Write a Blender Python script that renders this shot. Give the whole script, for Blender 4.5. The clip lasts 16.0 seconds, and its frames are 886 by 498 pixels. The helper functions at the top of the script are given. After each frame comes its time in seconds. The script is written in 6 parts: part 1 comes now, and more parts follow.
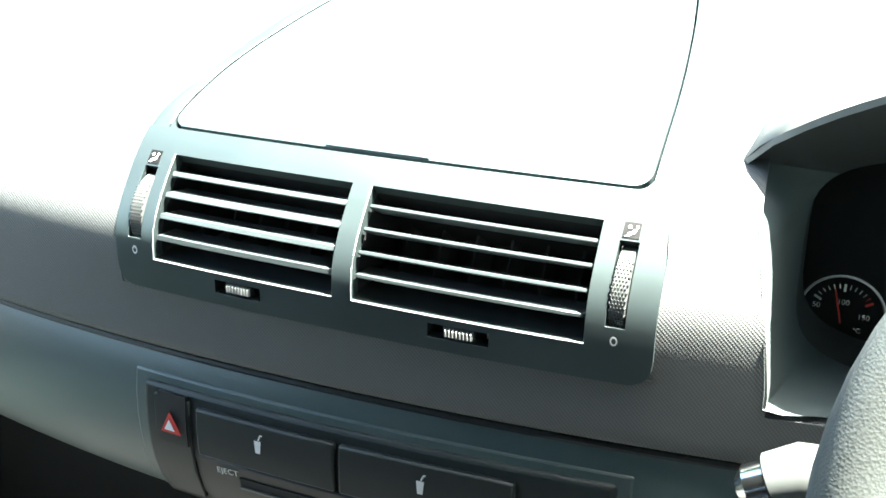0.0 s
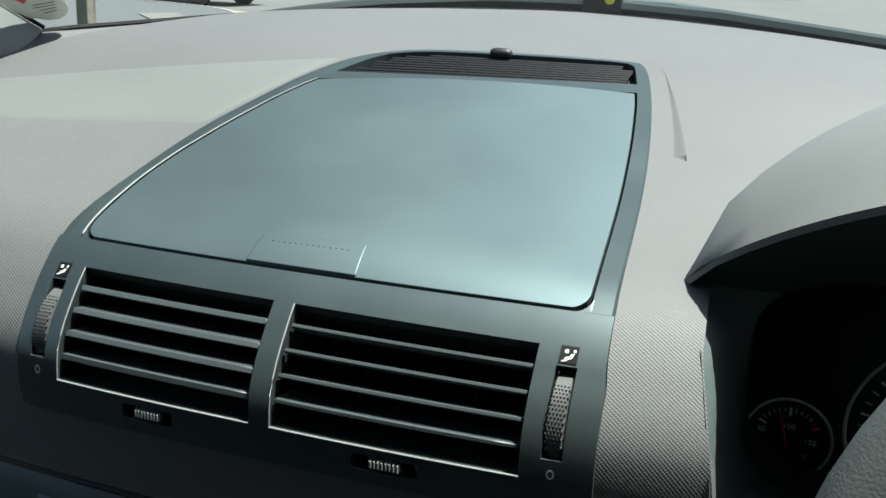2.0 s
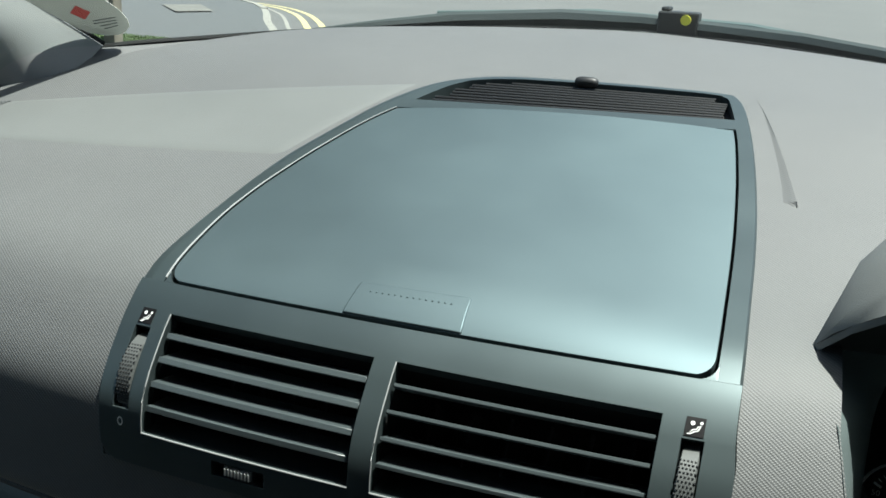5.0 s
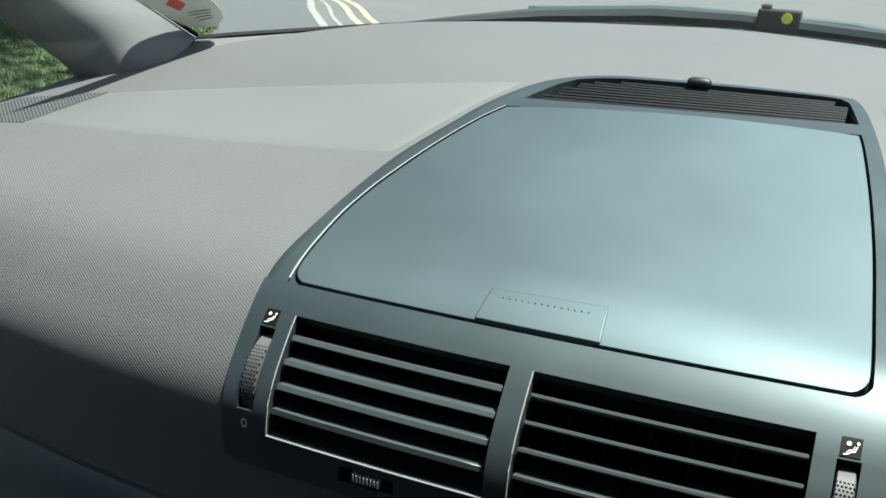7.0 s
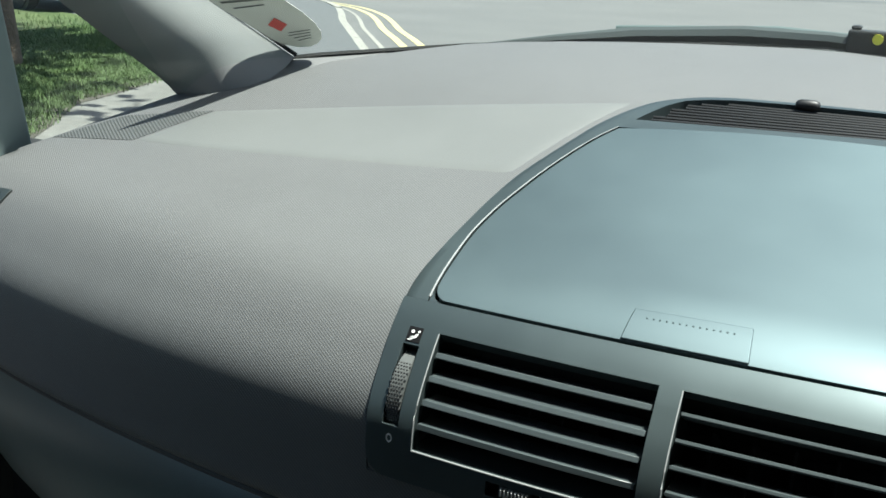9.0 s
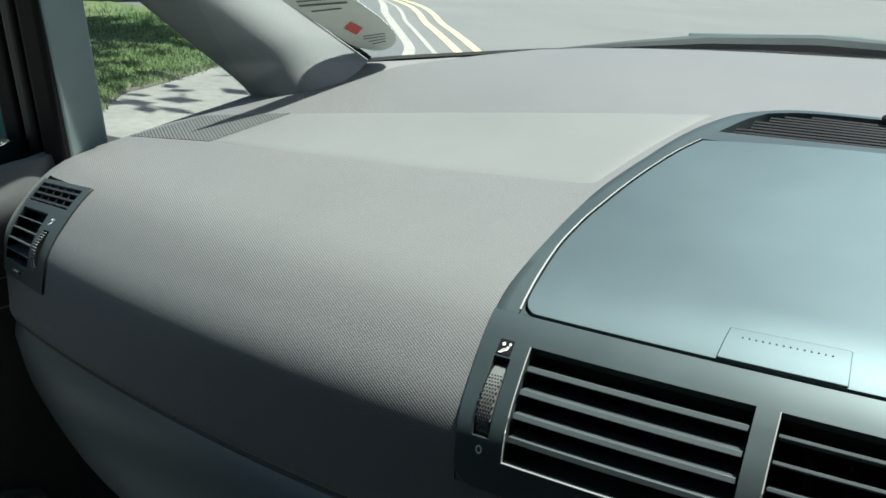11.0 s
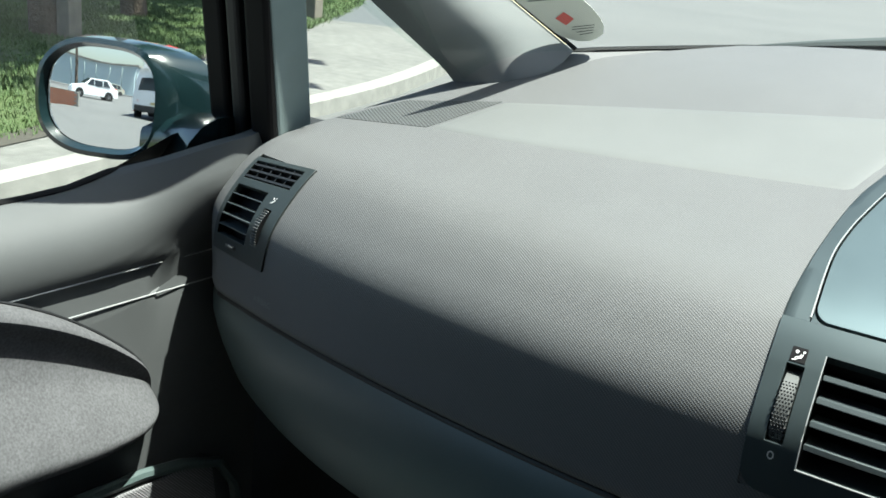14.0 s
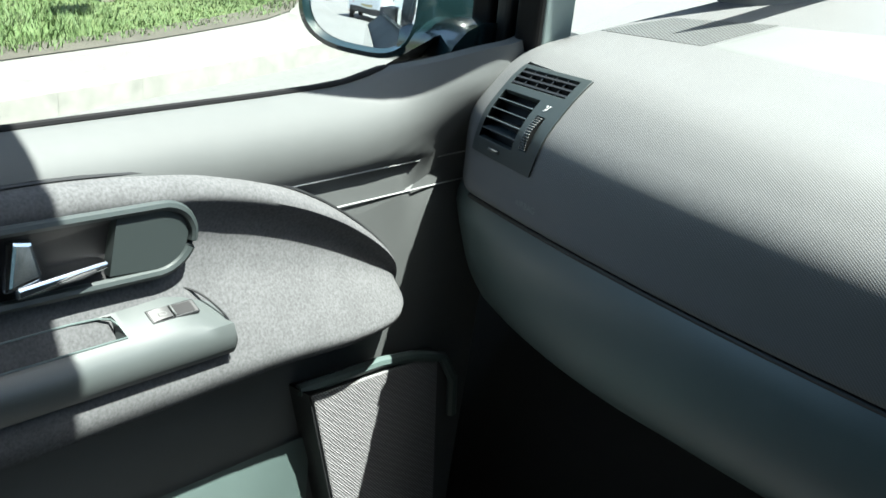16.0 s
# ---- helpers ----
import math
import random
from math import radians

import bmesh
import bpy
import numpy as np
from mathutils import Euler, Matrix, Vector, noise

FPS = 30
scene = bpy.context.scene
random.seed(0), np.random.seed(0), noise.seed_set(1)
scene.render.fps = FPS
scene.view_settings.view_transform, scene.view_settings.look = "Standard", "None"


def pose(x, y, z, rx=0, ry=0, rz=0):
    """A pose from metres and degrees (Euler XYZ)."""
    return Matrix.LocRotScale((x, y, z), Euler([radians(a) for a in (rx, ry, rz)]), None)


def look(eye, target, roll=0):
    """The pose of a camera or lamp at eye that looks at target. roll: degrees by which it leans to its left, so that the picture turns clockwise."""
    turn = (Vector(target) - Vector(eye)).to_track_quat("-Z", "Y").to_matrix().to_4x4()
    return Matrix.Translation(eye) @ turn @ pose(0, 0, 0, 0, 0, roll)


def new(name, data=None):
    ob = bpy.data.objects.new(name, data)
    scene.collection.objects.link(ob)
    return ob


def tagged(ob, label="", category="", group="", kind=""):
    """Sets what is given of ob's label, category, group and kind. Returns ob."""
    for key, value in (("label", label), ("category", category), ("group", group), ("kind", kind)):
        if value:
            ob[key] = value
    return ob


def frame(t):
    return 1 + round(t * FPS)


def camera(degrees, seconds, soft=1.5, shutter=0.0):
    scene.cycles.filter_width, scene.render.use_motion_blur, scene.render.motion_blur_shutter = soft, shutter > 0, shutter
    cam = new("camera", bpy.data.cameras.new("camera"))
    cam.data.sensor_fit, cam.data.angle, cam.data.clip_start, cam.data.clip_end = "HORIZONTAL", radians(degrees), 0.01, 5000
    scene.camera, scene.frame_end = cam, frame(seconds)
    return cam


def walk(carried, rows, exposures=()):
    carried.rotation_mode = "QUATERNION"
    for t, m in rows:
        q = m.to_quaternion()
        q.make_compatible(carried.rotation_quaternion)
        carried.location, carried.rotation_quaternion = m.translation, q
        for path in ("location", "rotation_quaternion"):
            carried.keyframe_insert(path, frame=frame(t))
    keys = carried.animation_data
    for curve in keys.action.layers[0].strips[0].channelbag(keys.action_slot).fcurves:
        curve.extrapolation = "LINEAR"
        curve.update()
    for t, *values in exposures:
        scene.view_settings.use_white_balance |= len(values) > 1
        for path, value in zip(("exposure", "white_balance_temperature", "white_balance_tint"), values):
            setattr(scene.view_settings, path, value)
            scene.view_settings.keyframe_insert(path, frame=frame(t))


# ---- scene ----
cam = camera(45.0, 16.0, soft=1.6)
PATH = [
    (0, (0.2531, -0.4726, 1.1633), (-0.4575, 1.2540, 0.4463), 0.62),
    (0.5, (0.2482, -0.4628, 1.1687), (-0.4399, 1.2836, 0.4782), 0.99),
    (1, (0.2460, -0.4534, 1.1591), (-0.4204, 1.3345, 0.5598), 2.35),
    (1.5, (0.2410, -0.4374, 1.1597), (-0.4184, 1.3599, 0.5812), 1.74),
    (2, (0.2471, -0.4376, 1.1646), (-0.3876, 1.3793, 0.6205), 2.00),
    (2.5, (0.2251, -0.4416, 1.1648), (-0.3684, 1.3907, 0.6257), 2.85),
    (3, (0.1973, -0.4510, 1.1770), (-0.3808, 1.3905, 0.6530), 3.83),
    (3.5, (0.1835, -0.4544, 1.1881), (-0.3732, 1.4004, 0.6882), 4.00),
    (3.7, (0.1935, -0.4394, 1.1875), (-0.4104, 1.3965, 0.6729), 3.26),
    (5.8, (0.1805, -0.4172, 1.1835), (-0.4976, 1.3784, 0.6214), 2.96),
    (6, (0.1745, -0.4172, 1.1836), (-0.5053, 1.3795, 0.6268), 3.46),
    (6.5, (0.1575, -0.4182, 1.1839), (-0.5386, 1.3681, 0.6139), 3.28),
    (7, (0.1395, -0.4243, 1.1860), (-0.5828, 1.3486, 0.6069), 3.12),
    (7.5, (0.1264, -0.4271, 1.1821), (-0.6228, 1.3326, 0.5972), 3.26),
    (8, (0.1135, -0.4533, 1.1854), (-0.6682, 1.2864, 0.5832), 2.30),
    (8.5, (0.0975, -0.4594, 1.1885), (-0.6684, 1.2998, 0.6238), 3.08),
    (10.8, (0.0637, -0.4728, 1.2016), (-0.7423, 1.2667, 0.6319), 3.63),
    (11, (0.0577, -0.4738, 1.2007), (-0.7667, 1.2543, 0.6228), 3.76),
    (11.5, (0.0386, -0.4796, 1.1958), (-0.8127, 1.2334, 0.6120), 3.29),
    (12, (0.0138, -0.4988, 1.2026), (-0.8470, 1.2059, 0.6084), 4.71),
    (12.5, (-0.0052, -0.5168, 1.2033), (-0.8605, 1.1901, 0.6075), 6.20),
    (13, (-0.0151, -0.5220, 1.2083), (-0.8806, 1.1772, 0.6053), 6.12),
    (13.5, (-0.0352, -0.5309, 1.2063), (-0.9127, 1.1603, 0.5984), 6.14),
    (14, (-0.0632, -0.5409, 1.2044), (-0.9554, 1.1348, 0.5750), 5.56),
    (14.5, (-0.0912, -0.5639, 1.2051), (-1.0334, 1.0617, 0.5197), 6.35),
    (15, (-0.1163, -0.5838, 1.2019), (-1.1010, 0.9979, 0.4748), 7.03),
    (15.5, (-0.1324, -0.6005, 1.1946), (-1.1224, 0.9707, 0.4522), 7.74),
    (16, (-0.1625, -0.6333, 1.1879), (-1.1723, 0.9016, 0.3977), 8.39),
]
BASE_STOPS, KELVIN, TINT = 1.68, 6250, 0
EXPOSURES = [(t, BASE_STOPS + e, KELVIN + (350 if t < 0.9 else 0), TINT) for t, e in ((0.0, 2.7), (0.3, 2.0), (0.6, 1.05), (1.0, 0.4), (1.5, 0.02), (2.0, -0.22), (3.5, -0.43), (6.0, -0.36), (7.5, -0.24), (11.0, -0.17), (13.0, 0.02), (14.0, 0.12), (15.0, 0.5), (16.0, 0.82))]
walk(cam, [(t, look(e, g, r)) for t, e, g, r in PATH], EXPOSURES)

# ---- light: high sun to the right, clear sky ----
SUN = Vector((0.35, 0.05, 1.0)).normalized()
sun = new("sun", bpy.data.lights.new("sun", "SUN"))
sun.data.energy, sun.data.angle, sun.data.color = 5.0, radians(0.53), (1.0, 0.96, 0.9)
sun.matrix_world = look(SUN * 30, (0, 0, 0))
world = bpy.data.worlds.new("sky")
scene.world = world
world.use_nodes = True
wn = world.node_tree
sky = wn.nodes.new("ShaderNodeTexSky")
sky.sky_type, sky.sun_disc = "NISHITA", False
sky.sun_elevation, sky.sun_rotation = math.asin(SUN.z), math.atan2(SUN.x, SUN.y)
sky.dust_density, sky.ozone_density = 2.5, 0.8
wn.links.new(sky.outputs[0], wn.nodes["Background"].inputs[0])
wn.nodes["Background"].inputs[1].default_value = 0.075


# ---- materials ----
def mat(name, base, rough=0.6, metal=0.0, var=0.12, scale=40.0, bump=0.0, bump_scale=400.0, voro=False, spec=0.5, stain=0.1, stain_scale=6.0, coat=0.0):
    """Base colour varied at two scales, with fine relief."""
    m = bpy.data.materials.new(name)
    m.use_nodes = True
    nt = m.node_tree
    b = nt.nodes["Principled BSDF"]
    tc = nt.nodes.new("ShaderNodeTexCoord")
    n1 = nt.nodes.new("ShaderNodeTexNoise")
    n1.inputs["Scale"].default_value, n1.inputs["Detail"].default_value = scale, 6
    n2 = nt.nodes.new("ShaderNodeTexNoise")
    n2.inputs["Scale"].default_value, n2.inputs["Detail"].default_value = stain_scale, 3
    mix = nt.nodes.new("ShaderNodeMath")
    mix.operation = "MULTIPLY_ADD"
    mix.inputs[1].default_value, mix.inputs[2].default_value = 2 * var, 1 - var
    mix2 = nt.nodes.new("ShaderNodeMath")
    mix2.operation = "MULTIPLY_ADD"
    mix2.inputs[1].default_value, mix2.inputs[2].default_value = 2 * stain, 1 - stain
    mul = nt.nodes.new("ShaderNodeMath")
    mul.operation = "MULTIPLY"
    col = nt.nodes.new("ShaderNodeVectorMath")
    col.operation = "SCALE"
    col.inputs[0].default_value = base
    for n in (n1, n2):
        nt.links.new(tc.outputs["Object"], n.inputs["Vector"])
    nt.links.new(n1.outputs["Fac"], mix.inputs[0])
    nt.links.new(n2.outputs["Fac"], mix2.inputs[0])
    nt.links.new(mix.outputs[0], mul.inputs[0])
    nt.links.new(mix2.outputs[0], mul.inputs[1])
    nt.links.new(mul.outputs[0], col.inputs["Scale"])
    nt.links.new(col.outputs[0], b.inputs["Base Color"])
    rr = nt.nodes.new("ShaderNodeMath")
    rr.operation = "MULTIPLY_ADD"
    rr.inputs[1].default_value, rr.inputs[2].default_value = 0.16, rough - 0.08
    nt.links.new(n2.outputs["Fac"], rr.inputs[0])
    nt.links.new(rr.outputs[0], b.inputs["Roughness"])
    b.inputs["Metallic"].default_value = metal
    b.inputs["Specular IOR Level"].default_value = spec
    b.inputs["Coat Weight"].default_value = coat
    if bump:
        h = nt.nodes.new("ShaderNodeTexVoronoi" if voro else "ShaderNodeTexNoise")
        h.inputs["Scale"].default_value = bump_scale
        nt.links.new(tc.outputs["Object"], h.inputs["Vector"])
        bp = nt.nodes.new("ShaderNodeBump")
        bp.inputs["Strength"].default_value, bp.inputs["Distance"].default_value = bump, 0.6 / bump_scale
        nt.links.new(h.outputs[0], bp.inputs["Height"])
        nt.links.new(bp.outputs[0], b.inputs["Normal"])
    return m


def woven(m, pitch, depth, contrast):
    """Fine slanting ribs of that pitch, notched across, over a material of mat()."""
    nt = m.node_tree
    b = nt.nodes["Principled BSDF"]
    tc = nt.nodes.new("ShaderNodeTexCoord")
    waves = []
    for way, length, low in (((1, 1, 1), pitch * 1.414, 0.0), ((1, -1, -1), pitch * 1.0, 0.3)):
        dot = nt.nodes.new("ShaderNodeVectorMath")
        dot.operation = "DOT_PRODUCT"
        dot.inputs[1].default_value = [a * 2 * math.pi / length for a in way]
        sn = nt.nodes.new("ShaderNodeMath")
        sn.operation = "SINE"
        ma = nt.nodes.new("ShaderNodeMath")
        ma.operation = "MULTIPLY_ADD"
        ma.inputs[1].default_value, ma.inputs[2].default_value = (1 - low) / 2, (1 + low) / 2
        nt.links.new(tc.outputs["Object"], dot.inputs[0])
        nt.links.new(dot.outputs["Value"], sn.inputs[0])
        nt.links.new(sn.outputs[0], ma.inputs[0])
        waves.append(ma)
    mx = nt.nodes.new("ShaderNodeMath")
    mx.operation = "MULTIPLY"
    for i, w in enumerate(waves):
        nt.links.new(w.outputs[0], mx.inputs[i])
    bp = nt.nodes.new("ShaderNodeBump")
    bp.inputs["Strength"].default_value, bp.inputs["Distance"].default_value = 1.0, depth
    nt.links.new(mx.outputs[0], bp.inputs["Height"])
    nt.links.new(bp.outputs[0], b.inputs["Normal"])
    old = b.inputs["Base Color"].links[0].from_socket
    sc = nt.nodes.new("ShaderNodeVectorMath")
    sc.operation = "SCALE"
    ma = nt.nodes.new("ShaderNodeMath")
    ma.operation = "MULTIPLY_ADD"
    ma.inputs[1].default_value, ma.inputs[2].default_value = contrast, 1 - contrast * 0.39
    nt.links.new(mx.outputs[0], ma.inputs[0])
    nt.links.new(old, sc.inputs[0])
    nt.links.new(ma.outputs[0], sc.inputs["Scale"])
    nt.links.new(sc.outputs[0], b.inputs["Base Color"])
    return m


def clear_glass(name, tint=(0.9, 0.95, 0.93), gloss=0.05):
    m = bpy.data.materials.new(name)
    m.use_nodes = True
    nt = m.node_tree
    nt.nodes.remove(nt.nodes["Principled BSDF"])
    tr = nt.nodes.new("ShaderNodeBsdfTransparent")
    tr.inputs[0].default_value = (*tint, 1)
    gl = nt.nodes.new("ShaderNodeBsdfGlossy")
    gl.inputs["Roughness"].default_value = 0.02
    mx = nt.nodes.new("ShaderNodeMixShader")
    mx.inputs[0].default_value = gloss
    nt.links.new(tr.outputs[0], mx.inputs[1])
    nt.links.new(gl.outputs[0], mx.inputs[2])
    nt.links.new(mx.outputs[0], nt.nodes["Material Output"].inputs[0])
    return m


PAD = woven(mat("dash_pad_vinyl", (0.097, 0.1, 0.1), 0.6, var=0.06, stain=0.06), 0.0018, 0.00014, 0.44)
PAD_SMOOTH = mat("airbag_cover_vinyl", (0.11, 0.116, 0.113), 0.6, var=0.05, bump=0.25, bump_scale=1500)
LOWER = mat("lower_dash_vinyl", (0.06, 0.085, 0.081), 0.42, spec=0.8, var=0.06, bump=0.3, bump_scale=1400)
TRIM = mat("centre_trim_soft_paint", (0.064, 0.084, 0.087), 0.45, metal=0.7, spec=0.8, var=0.05, stain=0.12, stain_scale=14)
LID = mat("lid_soft_metallic_paint", (0.108, 0.143, 0.153), 0.56, metal=0.88, var=0.03, stain=0.05, stain_scale=12)
BLACK = mat("black_plastic", (0.012, 0.013, 0.014), 0.5)
# Near-black stands for the shade inside vents, wells and other hollows.
VOID = mat("shaded_recess_black", (0.006, 0.006, 0.007), 0.8)
VENTBLACK = mat("side_vent_plastic", (0.022, 0.029, 0.029), 0.5, var=0.05)
SLAT = mat("vent_slat_plastic", (0.05, 0.062, 0.065), 0.38)
# Pale colour for edge highlights and thin bright lines.
EDGE = mat("bright_trim_edge", (0.25, 0.26, 0.26), 0.3)
# Plain pale grey; the chrome's bright reflection is put into the colour.
RING_PALE = mat("pale_ring_for_chrome", (0.6, 0.61, 0.61), 0.35, var=0.03)
EDGE_SOFT = mat("embossed_vinyl", (0.15, 0.155, 0.152), 0.6)
GREY_PART = mat("grey_knurled_plastic", (0.075, 0.08, 0.078), 0.5)
KNURL = mat("pale_ridged_plastic", (0.3, 0.305, 0.3), 0.45)
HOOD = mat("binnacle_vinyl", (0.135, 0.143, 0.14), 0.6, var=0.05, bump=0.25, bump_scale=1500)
BEZEL = mat("bezel_plastic", (0.08, 0.1, 0.1), 0.5, var=0.05, bump=0.2, bump_scale=1500)
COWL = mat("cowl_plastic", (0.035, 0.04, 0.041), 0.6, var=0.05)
DARKGREY = mat("dark_grey_plastic", (0.06, 0.065, 0.065), 0.5)
WHITE = mat("white_print", (0.7, 0.71, 0.7), 0.6)
RED = mat("red_print", (0.55, 0.05, 0.04), 0.45)
YELLOW = mat("yellow_plastic", (0.62, 0.58, 0.05), 0.5)
CHROME = mat("bright_chrome", (0.72, 0.73, 0.74), 0.12, metal=1.0, var=0.02)
LEATHER = mat("wheel_leather", (0.075, 0.082, 0.08), 0.5, bump=0.18, bump_scale=800, voro=True)
DOOR = mat("door_vinyl", (0.074, 0.079, 0.079), 0.62, var=0.06, bump=0.3, bump_scale=1300, spec=0.3)
FABRIC = mat("door_flock", (0.08, 0.082, 0.085), 0.95, var=0.55, scale=420, bump=0.8, bump_scale=1600, spec=0.1, stain=0.2, stain_scale=22)
ARM = mat("armrest_plastic", (0.052, 0.06, 0.06), 0.42, var=0.05, bump=0.15, bump_scale=1500)
HANDLE = mat("handle_surround_plastic", (0.026, 0.034, 0.034), 0.5, var=0.05, bump=0.15, bump_scale=1500)
SPEAKER = woven(mat("speaker_cloth", (0.16, 0.16, 0.165), 0.85), 0.0024, 0.0006, 0.9)
PILLAR = mat("pillar_cloth_trim", (0.18, 0.184, 0.184), 0.8, var=0.08, bump=0.3, bump_scale=1200)
GREEN_TRIM = mat("quarter_pillar_trim", (0.17, 0.215, 0.21), 0.6)
RUBBER = mat("door_rubber", (0.004, 0.004, 0.0045), 0.6, spec=0.2)
PAINT = mat("dark_green_car_paint", (0.006, 0.016, 0.018), 0.25, coat=1.0)
GLASS = clear_glass("car_glass")
# Tint chosen to dim the fill light from the driver's side.
SHADEGLASS = clear_glass("light_cutting_side_glass", (0.3, 0.34, 0.33), 0.05)
DARKGLASS = clear_glass("tinted_rear_glass", (0.06, 0.065, 0.065), 0.05)
MIRROR = mat("mirror_silver", (0.9, 0.91, 0.92), 0.02, metal=1.0, var=0.0, stain=0.0)
for link in list(MIRROR.node_tree.nodes["Principled BSDF"].inputs["Roughness"].links):
    MIRROR.node_tree.links.remove(link)
MIRROR.node_tree.nodes["Principled BSDF"].inputs["Roughness"].default_value = 0.01
ASPHALT = mat("asphalt", (0.095, 0.094, 0.092), 0.85, var=0.25, scale=30, stain=0.22, stain_scale=0.5, bump=0.5, bump_scale=120)
PATCH = mat("newer_asphalt", (0.075, 0.078, 0.08), 0.85, var=0.25, scale=12, bump=0.4, bump_scale=100)
FASCIA = mat("console_plastic", (0.011, 0.0155, 0.0158), 0.5, var=0.05, bump=0.15, bump_scale=1500)
PAVING = mat("pavement_tarmac", (0.125, 0.121, 0.111), 0.9, var=0.4, scale=14, stain=0.35, stain_scale=1.6, bump=0.5, bump_scale=90)
KERB = mat("kerb_concrete", (0.22, 0.212, 0.19), 0.9, var=0.35, scale=12)
DIRT = mat("bare_earth", (0.05, 0.045, 0.035), 0.95, var=0.4, scale=12, bump=0.6, bump_scale=60)
SOIL = mat("turf_soil", (0.055, 0.075, 0.024), 0.95, var=0.5, scale=5, stain=0.4, stain_scale=0.7)
GRASS = mat("grass_blades", (0.062, 0.1, 0.027), 0.7, var=0.45, scale=3.0, stain=0.35, stain_scale=0.8)
BARK = mat("bark", (0.1, 0.075, 0.055), 0.95, var=0.4, scale=14, bump=0.9, bump_scale=30)
POST = mat("weathered_timber", (0.17, 0.15, 0.12), 0.9, var=0.3, scale=16)
LEAF = mat("tree_leaves", (0.05, 0.1, 0.022), 0.7, var=0.4, scale=2.0)
ROADPAINT = mat("white_road_paint", (0.75, 0.75, 0.73), 0.8, var=0.2, scale=8)
YELLOWPAINT = mat("yellow_road_paint", (0.4, 0.35, 0.18), 0.8, var=0.25, scale=8)
SILVER = mat("silver_car_paint", (0.46, 0.44, 0.36), 0.3, metal=0.4, coat=0.6)
WHITEPAINT = mat("white_car_paint", (0.75, 0.76, 0.76), 0.35, coat=0.6)
DARKPAINT = mat("dark_car_paint", (0.03, 0.032, 0.035), 0.3, coat=0.8)
REDPAINT = mat("red_car_paint", (0.5, 0.03, 0.03), 0.3, coat=0.8)
TYRE = mat("tyre_rubber", (0.015, 0.015, 0.015), 0.85)
RIM = mat("wheel_rim", (0.45, 0.45, 0.46), 0.35, metal=0.8)
CARGLASS = mat("dark_car_window", (0.02, 0.025, 0.028), 0.08)
BRICK = mat("red_brick", (0.36, 0.15, 0.09), 0.9, var=0.3, scale=6)
CLAD = mat("pale_cladding", (0.42, 0.52, 0.55), 0.6)
HEADLINER = mat("headliner_cloth", (0.11, 0.11, 0.108), 0.95, bump=0.3, bump_scale=800)
SEATCLOTH = mat("seat_cloth", (0.08, 0.08, 0.08), 0.95, var=0.3, scale=300)
STICKER = mat("permit_paper", (0.62, 0.6, 0.55), 0.6)
SCREEN = mat("dial_face", (0.028, 0.032, 0.035), 0.3)


# ---- mesh helpers ----
def sharpen(bm, degrees=38):
    for e in bm.edges:
        if len(e.link_faces) == 2 and e.calc_face_angle(0.0) > radians(degrees):
            e.smooth = False


def mesh_of(name, verts, faces, material, smooth=True):
    me = bpy.data.meshes.new(name)
    me.from_pydata([tuple(v) for v in verts], [], faces)
    me.update()
    bm = bmesh.new()
    bm.from_mesh(me)
    bmesh.ops.remove_doubles(bm, verts=bm.verts, dist=1e-5)
    bmesh.ops.recalc_face_normals(bm, faces=bm.faces)
    sharpen(bm)
    bm.to_mesh(me)
    bm.free()
    for p in me.polygons:
        p.use_smooth = smooth
    me.materials.append(material)
    return me


def part(name, geo, material, parent=None, label="", smooth=True):
    """Links a bmesh or (verts, faces) as one mesh object under a thing or a part."""
    if isinstance(geo, bmesh.types.BMesh):
        me = bpy.data.meshes.new(name)
        bmesh.ops.recalc_face_normals(geo, faces=geo.faces)
        sharpen(geo)
        geo.to_mesh(me)
        geo.free()
        for p in me.polygons:
            p.use_smooth = smooth
        me.materials.append(material)
    else:
        me = mesh_of(name, geo[0], geo[1], material, smooth)
    ob = new(name, me)
    if parent is not None:
        ob.parent = parent
        ob.matrix_parent_inverse = Matrix.Translation(parent_place(parent)).inverted()
    if label:
        tagged(ob, label)
    return ob


def parent_place(ob):
    """Things stand at their base; parts keep the world's axes."""
    return Vector(ob.location) if ob.type == "EMPTY" else Vector((0, 0, 0))


def thing(name, label, category, at=(0, 0, 0), group="", kind=""):
    ob = new(name)
    ob.empty_display_size = 0.05
    ob.location = at
    return tagged(ob, label, category, group, kind)


def soften(ob, width, segments=2, angle=35):
    b = ob.modifiers.new("bevel", "BEVEL")
    b.width, b.segments, b.limit_method, b.angle_limit = width, segments, "ANGLE", radians(angle)
    return ob


def sheet(fn, us, vs, skip=None):
    """A grid of fn(u, v); skip(u0, u1, v0, v1) leaves faces out."""
    verts = [fn(u, v) for v in vs for u in us]
    n = len(us)
    faces = []
    for j in range(len(vs) - 1):
        for i in range(n - 1):
            if skip and skip(us[i], us[i + 1], vs[j], vs[j + 1]):
                continue
            a = j * n + i
            faces.append((a, a + 1, a + n + 1, a + n))
    return verts, faces


def box_geo(x0, x1, y0, y1, z0, z1):
    v = [(x, y, z) for z in (z0, z1) for y in (y0, y1) for x in (x0, x1)]
    return v, [(0, 2, 3, 1), (4, 5, 7, 6), (0, 1, 5, 4), (2, 6, 7, 3), (0, 4, 6, 2), (1, 3, 7, 5)]


